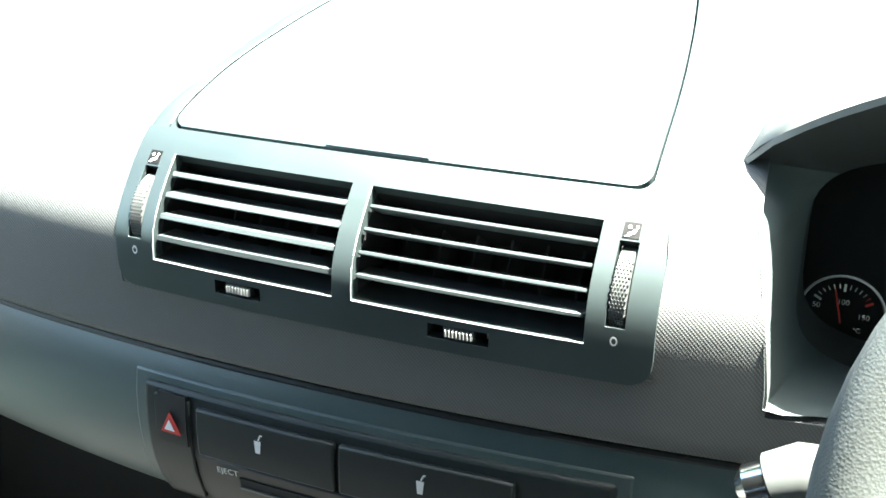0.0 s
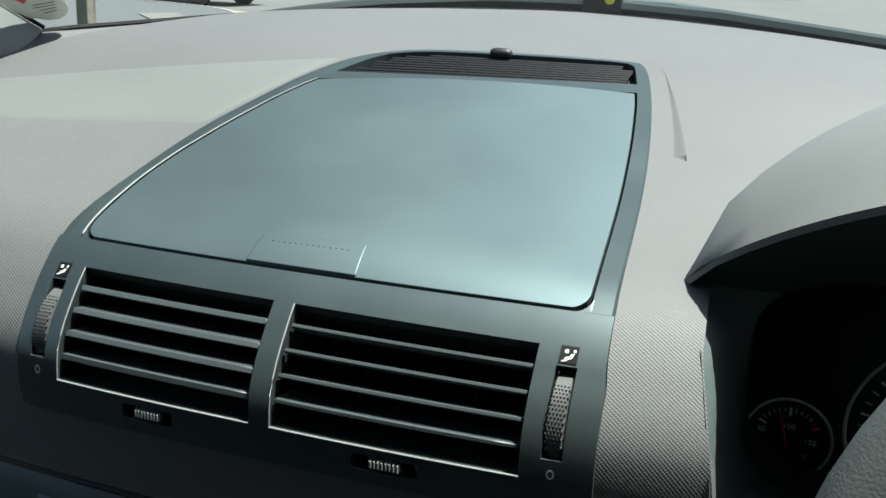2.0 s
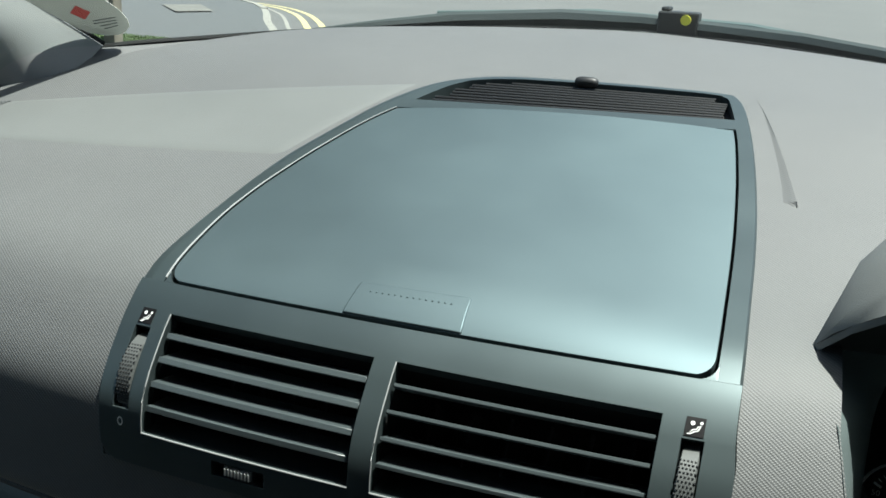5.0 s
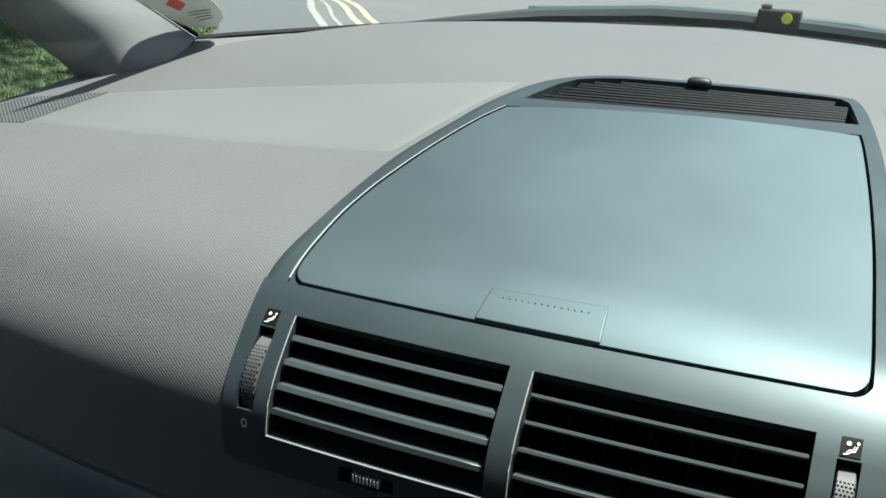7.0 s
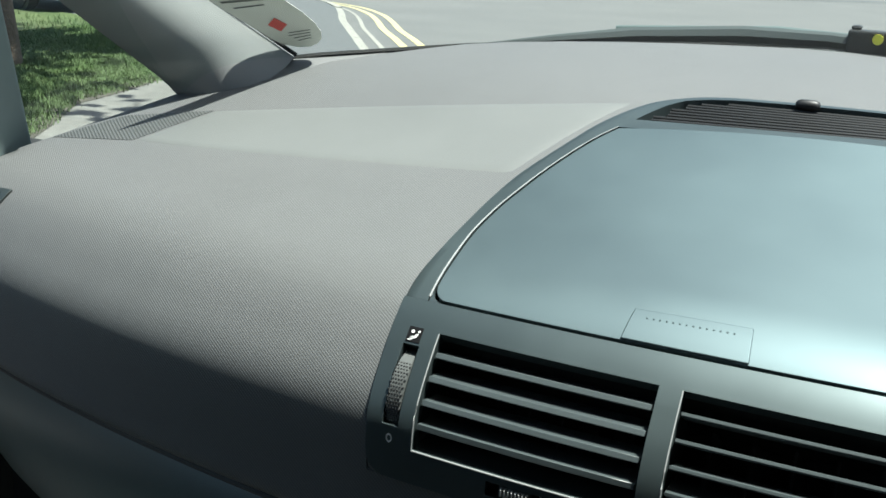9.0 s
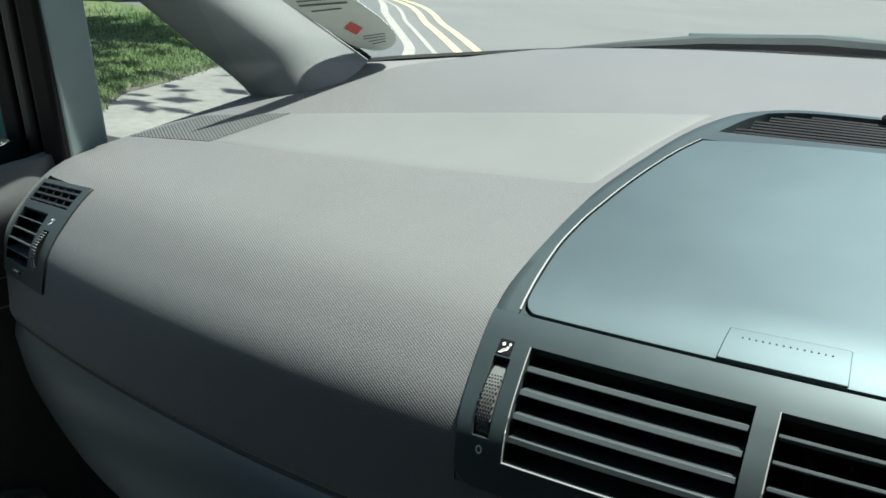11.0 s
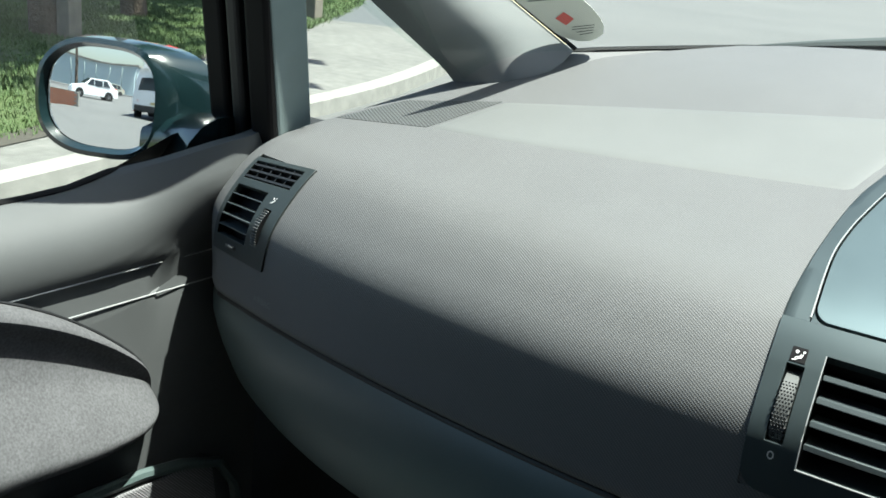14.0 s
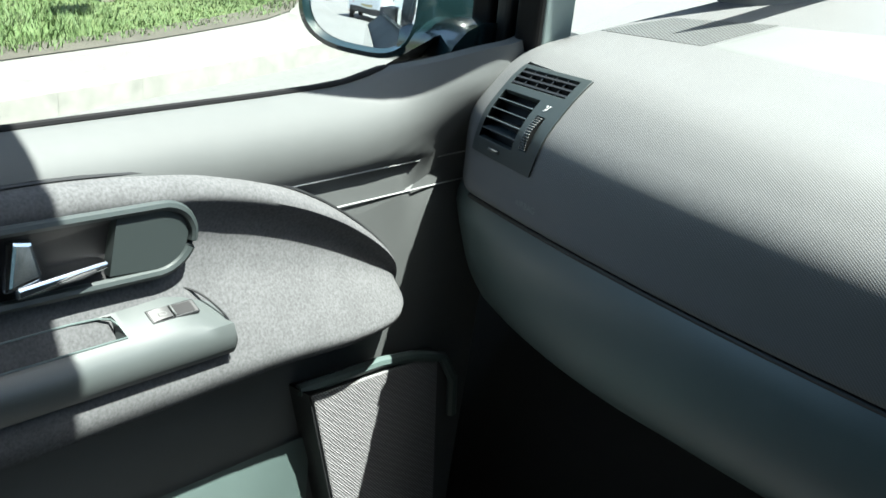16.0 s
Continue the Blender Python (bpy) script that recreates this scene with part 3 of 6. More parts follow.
# vents: boxes coloured near-black for the shade inside, slats, vanes, bright lips
for vi, (xa, xb) in enumerate(VENTS):
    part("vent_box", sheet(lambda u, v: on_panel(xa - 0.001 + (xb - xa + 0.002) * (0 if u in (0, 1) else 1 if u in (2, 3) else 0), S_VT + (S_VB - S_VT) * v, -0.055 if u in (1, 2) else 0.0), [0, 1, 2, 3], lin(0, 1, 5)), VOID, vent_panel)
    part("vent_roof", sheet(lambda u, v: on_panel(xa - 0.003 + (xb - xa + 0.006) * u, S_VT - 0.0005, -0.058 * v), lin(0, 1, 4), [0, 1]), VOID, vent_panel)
    part("vent_floor", sheet(lambda u, v: on_panel(xa + (xb - xa) * u, S_VB + 0.0005 - 0.008 * v, -0.05 * v), lin(0, 1, 4), lin(0, 1, 3)), TRIM, vent_panel)
    lean = 0.0095 if vi == 0 else 0.0035
    for k in range(4):
        s = DASH.at_z((0.9775, 0.9670, 0.9560, 0.9440)[k])
        lift = lean * (1.0 if vi else (0.9, 1.0, 0.8, 0.5)[k])

        def slat(u, v, n, s=s, lift=lift):
            d = (0.0, -0.0012, -0.016, -0.0172)[int(v)]
            h = lift * (d / -0.0172) + (0.0006 if v in (0, 3) else 0.0)
            return on_panel(xa + 0.0012 + (xb - xa - 0.0024) * u, s - h + (n != 0) * (0.0022 if vi else 0.0034), d)

        soften(part("slat", thick(slat, lin(0, 1, 8), [0, 1, 2, 3], 1.0), SLAT, vent_panel), 0.0004, 1)
    for k in range(6):
        x = xa + (xb - xa) * (k + 0.7) / 6.4
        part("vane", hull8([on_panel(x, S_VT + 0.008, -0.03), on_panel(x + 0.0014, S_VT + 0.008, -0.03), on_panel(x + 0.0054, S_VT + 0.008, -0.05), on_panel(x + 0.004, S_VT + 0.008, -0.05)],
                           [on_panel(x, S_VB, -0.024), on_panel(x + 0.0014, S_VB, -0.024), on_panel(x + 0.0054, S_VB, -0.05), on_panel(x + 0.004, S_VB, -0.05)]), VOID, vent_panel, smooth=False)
    # Pale beads paint the highlights on the opening's lower and left edges.
    part("lip", tube([on_panel(xa + (xb - xa) * u, S_VB, 0.0022) for u in lin(0, 1, 8)], 0.0005, 6), EDGE, vent_panel, "bright lower lip with its highlight painted on")
    part("lip", tube([on_panel(xa, s, 0.0022) for s in lin(S_VT, S_VB, 8)], 0.0004, 6), EDGE, vent_panel)


def knurled(x0, x1, z, radius, vent, axis_x=True, yshift=0.0, rows=5, around=34, arc=(20, 170)):
    """A thumb wheel standing on edge, with a studded rim."""
    c = on_panel((x0 + x1) / 2, DASH.at_z(z), -radius + 0.0045)
    geo = []
    n = 36
    v, f = [], []
    for x in (x0, x0 + 0.0006, x1 - 0.0006, x1):
        r = radius - (0.0008 if x in (x0, x1) else 0)
        for k in range(n):
            w = 2 * math.pi * k / n
            v.append((x, c.y + math.cos(w) * r, c.z + math.sin(w) * r))
    for j in range(3):
        for k in range(n):
            a, b = j * n + k, j * n + (k + 1) % n
            f.append((a, b, b + n, a + n))
    f += [tuple(range(n)), tuple(range(3 * n, 4 * n))]
    wheel = part("thumb_wheel", (v, f), GREY_PART, vent, "grey thumb wheel with rows of dark dimples")
    v, f = [], []
    for k in range(around):
        w = radians(arc[0] + (arc[1] - arc[0]) * k / around + 100)
        for j in range(rows):
            x = x0 + (x1 - x0) * (j + 0.5 + 0.25 * (k % 2 * 2 - 1)) / rows
            o = len(v)
            d = 0.0007
            for dx, dw in ((-d, -d), (d, -d), (d, d), (-d, d)):
                a = w + dw / radius
                v.append((x + dx, c.y + math.cos(a) * (radius - 0.0003), c.z + math.sin(a) * (radius - 0.0003)))
            v.append((x, c.y + math.cos(w) * (radius + 0.0007), c.z + math.sin(w) * (radius + 0.0007)))
            f += [(o, o + 1, o + 4), (o + 1, o + 2, o + 4), (o + 2, o + 3, o + 4), (o + 3, o, o + 4)]
    tagged(part("studs", (v, f), BLACK, wheel), kind="stuff")
    return wheel


def on_dash(x, s, flat, h=0.0003):
    """Flat marks laid on the panel: flat is a list of polygons in (right, up) metres round the place."""
    v, f = [], []
    for poly in flat:
        o = len(v)
        v += [on_panel(x + a, s - b, 0.0022 + h) for a, b in poly]
        f.append(tuple(range(o, o + len(poly))))
    return v, f


def disc(cx, cy, r, n=12, hole=0.0):
    if not hole:
        return [[(cx + r * math.cos(2 * math.pi * k / n), cy + r * math.sin(2 * math.pi * k / n)) for k in range(n)]]
    out = []
    for k in range(n):
        a, b = 2 * math.pi * k / n, 2 * math.pi * (k + 1) / n
        out.append([(cx + q * math.cos(w), cy + q * math.sin(w) * 1.35) for q, w in ((r, a), (r, b), (hole, b), (hole, a))])
    return out


def stroke(points, w):
    out = []
    for (x0, y0), (x1, y1) in zip(points, points[1:]):
        d = Vector((x1 - x0, y1 - y0)).normalized() * w / 2
        out.append([(x0 - d.y, y0 + d.x), (x1 - d.y, y1 + d.x), (x1 + d.y, y1 - d.x), (x0 + d.y, y0 - d.x)])
    return out


SEATED = disc(0.0026, 0.0030, 0.0007) + stroke([(0.0024, 0.0018), (0.0016, -0.0006), (-0.0002, -0.0012), (-0.0012, -0.0022), (-0.003, -0.0024)], 0.0005) + stroke([(0.0014, 0.0016), (0.0008, 0.0), (-0.001, -0.0004), (-0.0018, -0.0016)], 0.0004) + disc(-0.0012, 0.0026, 0.0010)
for x0, x1 in WHEELS:
    knurled(x0 + 0.0008, x1 - 0.0008, 0.960, 0.026, vent_panel)
    xm = (x0 + x1) / 2
    part("icon_tile", thick(lambda u, v, n: on_panel(xm - 0.0043 + 0.0086 * u, DASH.at_z(0.9855) + 0.0088 * v, 0.0026 + n), [0, 1], lin(0, 1, 3), -0.002), RUBBER, vent_panel)
    part("seat_icon", on_dash(xm, DASH.at_z(0.9815), SEATED, 0.0008), WHITE, vent_panel, "white seated-passenger airflow symbol", smooth=False)
    part("zero_mark", on_dash(xm, DASH.at_z(0.9335), disc(0, 0, 0.0019, 14, 0.0012)), WHITE, vent_panel, "white printed 0", smooth=False)
    part("wheel_well", box_geo(x0 - 0.001, x1 + 0.001, on_panel(xm, WZ[0]).y + 0.012, on_panel(xm, WZ[0]).y + 0.014, 0.935, 0.985), VOID, vent_panel)
for x0, x1 in SLIDERS:
    xm = (x0 + x1) / 2
    part("slider_well", thick(lambda u, v, n: on_panel(x0 + (x1 - x0) * u, SZ[0] + (SZ[1] - SZ[0]) * v, -0.005 + n), [0, 1], [0, 1], -0.002), VOID, vent_panel)
    tab = part("slider_tab", thick(lambda u, v, n: on_panel(xm - 0.0085 + 0.017 * u, SZ[0] + 0.0012 + (SZ[1] - SZ[0] - 0.0024) * v, 0.001 + n), lin(0, 1, 4), [0, 1], -0.004), DARKGREY, vent_panel)
    for k in range(8):
        x = xm - 0.007 + 0.002 * k
        part("ridge", hull8([on_panel(x + a, SZ[0] + b, 0.001) for a, b in ((0, 0.0016), (0.001, 0.0016), (0.001, 0.0062), (0, 0.0062))],
                            [on_panel(x + a, SZ[0] + b, 0.0034) for a, b in ((0, 0.002), (0.0007, 0.002), (0.0007, 0.0058), (0, 0.0058))]), KNURL, tab, smooth=False)
    part("end_mark", on_dash(x1 - 0.003, (SZ[0] + SZ[1]) / 2, [[(0, -0.002), (0.001, -0.002), (0.001, 0.002), (0, 0.002)]], -0.006), WHITE, vent_panel, smooth=False)

# ---- storage lid on top ----
storage_lid = thing("storage_compartment_lid", "teal-grey soft-painted dashboard storage lid, closed", "lid", at=DASH(0, S_LIDF))


def lid_edge(x, y, side):
    """The lid's side edge at that depth, with its front corners rounded."""
    a = smooth_at(y, *(INNER_L if side < 0 else INNER_R)) - side * 0.0017
    d = max(0.0, 1 - (y - x) / 0.009)
    return a - side * 0.009 * (1 - math.sqrt(max(0.0, 1 - d * d)))


def lid_top(u, v):
    """The crowned height of the lid over the dash."""
    return 0.0022 + (0.0045 * (1 - (2 * u - 1) ** 2) - 0.0004) * min(1.0, v * 8)


def lid_fn(u, v, n=0.0):
    y0 = lid_front(-0.14 + 0.29 * u) + 0.0016
    y1 = 0.2733 + 0.0175 * u - 0.0009
    y = y0 + (y1 - y0) * v
    a, b = lid_edge(y0, y, -1), lid_edge(y0, y, 1)
    x = a + (b - a) * u
    return DASH(x, DASH.at_y(y), lid_top(u, v) + n)


soften(part("lid_panel", thick(lid_fn, [0, 0.01, 0.03, *lin(0.06, 0.94, 22), 0.97, 0.99, 1], [0, 0.0012, 0.004, 0.009, 0.016, 0.025, 0.037, *lin(0.06, 1, 26)], -0.006), LID, storage_lid), 0.0012, 3)
for side, xc in ((-1, -0.1425), (1, 0.154)):
    yc = lid_front(xc)
    fan = [(xc, yc)] + [(xc - side * 0.0085 * (1 - math.cos(a)), yc + 0.0085 * (1 - math.sin(a))) for a in lin(0, math.pi / 2, 8)]
    v = [DASH(x, DASH.at_y(y), 0.0022 - d) for d in (0.0, 0.008) for x, y in fan]
    part("frame_corner", (v, [(0, i, i + 1) for i in range(1, 9)] + [(i, i + 10, i + 11, i + 1) for i in range(1, 9)]), TRIM, vent_panel, smooth=False)


def tab_fn(u, v, n=0.0):
    x = -0.0305 + 0.0605 * u + (0.002 * v * (1 - 2 * u) * -1)
    y0 = lid_front(x) + 0.002
    y = (0.0635 + 0.001 * u) * (1 - v) + y0 * v
    return DASH(x, DASH.at_y(y), lid_top((x + 0.14) / 0.29, (y - y0) / 0.235) + 0.0005 + 0.0005 * v + n)


soften(part("finger_tab", thick(tab_fn, lin(0, 1, 10), lin(0, 1, 6), -0.004), LID, storage_lid, "raised finger tab with a row of dots"), 0.0007, 2)
for k in range(14):
    c = tab_fn(0.14 + 0.055 * k, 0.3, 0.0)
    part("dot", tube([c - Vector((0, 0, 0.0004)), c + Vector((0, -0.0001, 0.0005))], [0.0006, 0.0004], 6), LID, storage_lid)
part("hollow", thick(lambda u, v, n: DASH(-0.15 + 0.31 * u, DASH.at_y(0.036 + 0.25 * v), n - 0.007), lin(0, 1, 8), lin(0, 1, 12), -0.001), VOID, storage_lid)
S_GB = DASH.at_y(0.350)
sensor_nub = thing("sunlight_sensor", "small black domed sunlight sensor on the grille", "sensor", at=DASH(0.014, S_GB))
part("dome", tube([DASH(0.014 + dx, S_GB + 0.002, 0.0035) for dx in (-0.0085, -0.0075, -0.005, 0, 0.005, 0.0075, 0.0085)], [0.0015, 0.003, 0.004, 0.0042, 0.004, 0.003, 0.0015], 10), BLACK, sensor_nub)

# ---- side vent at the passenger's end ----
side_vent = thing("side_vent_panel", "black plastic side air vent panel in the dashboard end", "vent panel", at=DASH(-0.62, DASH.at_z(0.93)))
def sv(u, v, n=0.0):
    """u across, v down the side vent panel."""
    s = SV_T + (SV_B - SV_T) * v
    a = -0.643 - 0.029 * v ** 0.8
    b = -0.558 - 0.027 * v
    s += 0.007 * (1 - u) * (1 - v)
    x = a + (b - a) * u
    q = DASH(x, s, 0.002 + n)
    end = max(0.0, 1 - (x - edge_left(s)) / 0.035)
    q.y += 0.016 * end * end
    return q


SV_HOLES = [(0.07, 0.88, 0.05, 0.25), (0.07, 0.62, 0.33, 0.84), (0.72, 0.84, 0.47, 0.80)]
us = sorted({0, 0.03, 1, 0.97, *[a for h in SV_HOLES for a in h[:2]], *lin(0, 1, 8)})
vs = sorted({0, 1, *[a for h in SV_HOLES for a in h[2:]], *lin(0, 1, 16)})
soften(part("panel_frame", thick(lambda u, v, n: sv(u, v, n), us, vs, -0.008, lambda a, b, c, d: any(inside(a, b, c, d, h) for h in SV_HOLES)), VENTBLACK, side_vent), 0.001, 2)
# Back and walls near-black, carrying the side vent's inner shade.
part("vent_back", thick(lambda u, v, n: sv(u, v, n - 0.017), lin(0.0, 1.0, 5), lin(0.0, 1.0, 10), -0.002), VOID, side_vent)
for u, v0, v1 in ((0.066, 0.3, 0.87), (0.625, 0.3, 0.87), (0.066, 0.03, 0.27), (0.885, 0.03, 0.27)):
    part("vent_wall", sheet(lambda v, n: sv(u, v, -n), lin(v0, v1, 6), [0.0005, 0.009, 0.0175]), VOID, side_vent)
for k in range(4):
    v = 0.33 + 0.51 * (k + 0.9) / 4.9
    part("slat", hull8([sv(0.07, v, 0), sv(0.62, v, 0), sv(0.62, v + 0.009, 0), sv(0.07, v + 0.009, 0)], [sv(0.07, v - 0.03, -0.014), sv(0.62, v - 0.03, -0.014), sv(0.62, v - 0.02, -0.014), sv(0.07, v - 0.02, -0.014)]), SLAT, side_vent, smooth=False)
for k in range(3):
    v = 0.05 + 0.2 * (k + 0.5) / 3
    part("slat", hull8([sv(0.07, v, 0), sv(0.88, v, 0), sv(0.88, v + 0.02, 0), sv(0.07, v + 0.02, 0)], [sv(0.07, v, -0.01), sv(0.88, v, -0.01), sv(0.88, v + 0.02, -0.01), sv(0.07, v + 0.02, -0.01)]), BLACK, side_vent, smooth=False)
for k in range(4):
    u = 0.07 + 0.81 * (k + 1) / 5
    part("vane", hull8([sv(u, 0.05, -0.001), sv(u + 0.012, 0.05, -0.001), sv(u + 0.012, 0.25, -0.001), sv(u, 0.25, -0.001)], [sv(u, 0.05, -0.006), sv(u + 0.02, 0.05, -0.006), sv(u + 0.02, 0.25, -0.006), sv(u, 0.25, -0.006)]), BLACK, side_vent, smooth=False)
wheel2 = part("thumb_wheel", thick(lambda u, v, n: sv(0.74 + 0.08 * u, 0.49 + 0.29 * v, 0.0035 * math.sin(math.pi * v) + n), lin(0, 1, 3), lin(0, 1, 12), -0.006), BLACK, side_vent)
for k in range(14):
    v = 0.49 + 0.29 * k / 13
    part("ridge", tube([sv(0.74, v, 0.0005 + 0.0035 * math.sin(math.pi * (v - 0.48) / 0.31)), sv(0.82, v, 0.0005 + 0.0035 * math.sin(math.pi * (v - 0.48) / 0.31))], 0.0006, 5), GREY_PART, wheel2)
part("slider_tab", thick(lambda u, v, n: sv(0.29 + 0.18 * u, 0.9 + 0.03 * v, 0.0015 + n), [0, 1], [0, 1], -0.003), DARKGREY, side_vent)
part("seat_icon", ([sv(0.78 + a / 0.1, 0.39 - b / 0.1, 0.0006) for p in SEATED for a, b in p], [tuple(range(sum(len(q) for q in SEATED[:i]), sum(len(q) for q in SEATED[:i + 1]))) for i in range(len(SEATED))]), WHITE, side_vent, smooth=False)

# ---- radio console below the pad ----
console = thing("centre_console", "dark grey centre console with radio and closed cup holders", "console", at=LOW(0.01, 0.05))


def con(x, z, n=0.0):
    return LOW(x * 1.012 - 0.0065, LOW.at_z(z - 0.0085), 0.0035 + n)


def con_slab(x0, x1, z0, z1, n, depth, nx=4, nz=3):
    return thick(lambda u, v, m: con(x0 + (x1 - x0) * u, z1 + (z0 - z1) * v, n + m), lin(0, 1, nx), lin(0, 1, nz), -depth)


soften(part("fascia", con_slab(-0.143, 0.160, 0.735, 0.8515, 0.0, 0.008, 10, 8), FASCIA, console), 0.004, 3)
soften(part("surround", con_slab(-0.152, 0.168, 0.728, 0.8575, -0.0025, 0.006, 10, 8), LOWER, console), 0.004, 2)
soften(part("button_block", con_slab(-0.133, -0.105, 0.772, 0.8455, 0.002, 0.004), FASCIA, console), 0.001, 1)
hazard = part("hazard_button", con_slab(-0.1285, -0.1065, 0.815, 0.848, 0.0032, 0.003), BLACK, console)
tri = [(-0.0078, -0.006), (0.0078, -0.006), (0.0, 0.0082)]
inner = [(-0.0042, -0.0038), (0.0042, -0.0038), (0.0, 0.0036)]
part("red_triangle", ([con(-0.118 + a, 0.829 + b, 0.0042 + h) for h in (0, 0.0006) for a, b in tri], [(0, 1, 2), (3, 4, 5), (0, 1, 4, 3), (1, 2, 5, 4), (2, 0, 3, 5)]), RED, hazard, "red warning triangle", smooth=False)
part("white_triangle", ([con(-0.118 + a, 0.829 + b, 0.0056) for a, b in inner], [(0, 1, 2)]), WHITE, hazard, smooth=False)
CUP = [[(-0.0032, 0.004), (0.0032, 0.004), (0.0022, -0.006), (-0.0022, -0.006)]] + stroke([(0.0006, 0.0045), (0.0026, 0.0085), (0.0044, 0.0088)], 0.0012)
for x0, x1, xm in ((-0.0985, -0.0018, -0.052), (0.001, 0.106, 0.053)):
    flap = part("cup_holder_flap", con_slab(x0, x1, 0.8125, 0.8435, 0.004, 0.005), FASCIA, console, "closed cup holder flap")
    soften(flap, 0.0015, 2)
    geo = ([con(xm + 0.75 * a, 0.8315 + 0.8 * b, 0.0055) for p in CUP for a, b in p], [tuple(range(4 * i, 4 * i + 4)) for i in range(len(CUP))])
    part("cup_icon", geo, WHITE, flap, "white cup with straw symbol", smooth=False)
radio = thing("car_radio", "black car radio with printed white lettering", "radio", at=con(0, 0.79))
soften(part("radio_face", con_slab(-0.1, 0.106, 0.755, 0.8105, 0.002, 0.006, 6, 4), BLACK, radio), 0.001, 1)
part("cassette_slot", con_slab(-0.07, 0.075, 0.796, 0.8025, 0.0025, 0.001), VOID, radio)
part("slot_lip", con_slab(-0.07, 0.075, 0.7945, 0.796, 0.0034, 0.002), SLAT, radio)


def lettering(name, words, size, parent, place, right, up, material, label=""):
    """Words in the built-in font, as a mesh laid at a place."""
    cu = bpy.data.curves.new(name, "FONT")
    cu.body, cu.size, cu.align_x = words, size, "LEFT"
    tmp = bpy.data.objects.new("tmp", cu)
    me = bpy.data.meshes.new_from_object(tmp)
    bpy.data.objects.remove(tmp)
    r, u = Vector(right), Vector(up)
    for vtx in me.vertices:
        vtx.co = Vector(place) + r * vtx.co.x + u * vtx.co.y
    me.materials.clear()
    me.materials.append(material)
    ob = new(name, me)
    if parent is not None:
        ob.parent = parent
        ob.matrix_parent_inverse = Matrix.Translation(parent_place(parent)).inverted()
    return tagged(ob, label) if label else ob


UPV = (con(0, 0.81) - con(0, 0.80)).normalized()
lettering("eject_lettering", "EJECT", 0.0062, radio, con(-0.086, 0.8035, 0.0034), (1, 0, 0), UPV, WHITE)

s_word = DASH.at_z(0.884)
w0, w1 = DASH(-0.598, s_word, 0.0012), DASH(-0.566, s_word, 0.0012)
lettering("embossed_lettering", "AIRBAG", 0.0085, dashboard, w0, (w1 - w0).normalized(), (DASH(-0.58, s_word - 0.004) - DASH(-0.58, s_word)).normalized(), EDGE_SOFT, "faint embossed lettering")

# ---- instrument binnacle ----
binnacle = thing("instrument_binnacle", "dark instrument cluster under a hooded grey binnacle", "instrument cluster", at=(0.37, 0.1, 0.88))
NR = 24


def rim(t):
    """The rear rim of the hood, tip to tip."""
    a = math.sin(math.pi * t) ** 0.75
    return Vector((0.193 + 0.36 * t, 0.086 - 0.062 * a, 1.008 + 0.078 * a))


def foot(t):
    a = math.sin(math.pi * t) ** 0.6
    x = 0.193 + 0.36 * t
    return DASH(x, DASH.at_y(0.075 + 0.205 * a), 0.002)


def hood(t, v, n=0.0):
    p, q = rim(t), foot(t)
    c = p.lerp(q, v)
    c.z += 0.052 * max(0.0, math.sin(math.pi * t)) ** 0.4 * math.sin(math.pi * v) * (1 - 0.4 * v) + n
    return c


part("hood", thick(lambda t, v, n: hood(t, v, n), lin(0, 1, NR), lin(0, 1, 10), -0.004), HOOD, binnacle, "grey hood over the dials")


def opening(t):
    """The outline of the binnacle's mouth, counted round once."""
    if t < 0.5:
        return rim(t / 0.5)
    k = (t - 0.5) / 0.5
    if k < 0.25:
        return rim(1).lerp(Vector((0.553, 0.13, 0.9)), k / 0.25)
    if k < 0.7:
        q = (k - 0.25) / 0.45
        return Vector((0.553 - 0.3305 * q, 0.13 - 0.1125 * q, 0.899))
    q = (k - 0.7) / 0.3 * 5
    side = [DASH(x, DASH.at_z(z + 0.06 * x * x), 0.001) for x, z in ((0.2225, 0.899), (0.2225, 0.912), (0.2195, 0.935), (0.2145, 0.96), (0.2075, 0.985))] + [Vector((0.193, 0.086, 1.008))]
    i = min(int(q), 4)
    return side[i].lerp(side[i + 1], q - i)


def mouth(t, y):
    """A rounded rectangle round the dials."""
    d = opening(t) - Vector((0.375, 0, 0.948))
    a = math.atan2(d.z / 0.07, d.x / 0.16)
    c, q = math.cos(a), math.sin(a)
    return Vector((0.375 + 0.149 * math.copysign(abs(c) ** 0.45, c), y, 0.943 + 0.066 * math.copysign(abs(q) ** 0.45, q)))


def funnel(t, v):
    return opening(t).lerp(mouth(t, 0.125), v)


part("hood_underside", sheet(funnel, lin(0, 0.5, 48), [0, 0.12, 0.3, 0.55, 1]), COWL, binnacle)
part("bezel", sheet(funnel, lin(0.5, 1, 48), [0, 0.12, 0.3, 0.55, 1]), BEZEL, binnacle, "smooth grey inner bezel")
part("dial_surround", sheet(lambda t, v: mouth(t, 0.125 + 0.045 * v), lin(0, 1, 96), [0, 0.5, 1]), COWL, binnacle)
dial_y = 0.168
part("dial_plate", box_geo(0.216, 0.54, dial_y, dial_y + 0.01, 0.86, 1.012), SCREEN, binnacle)


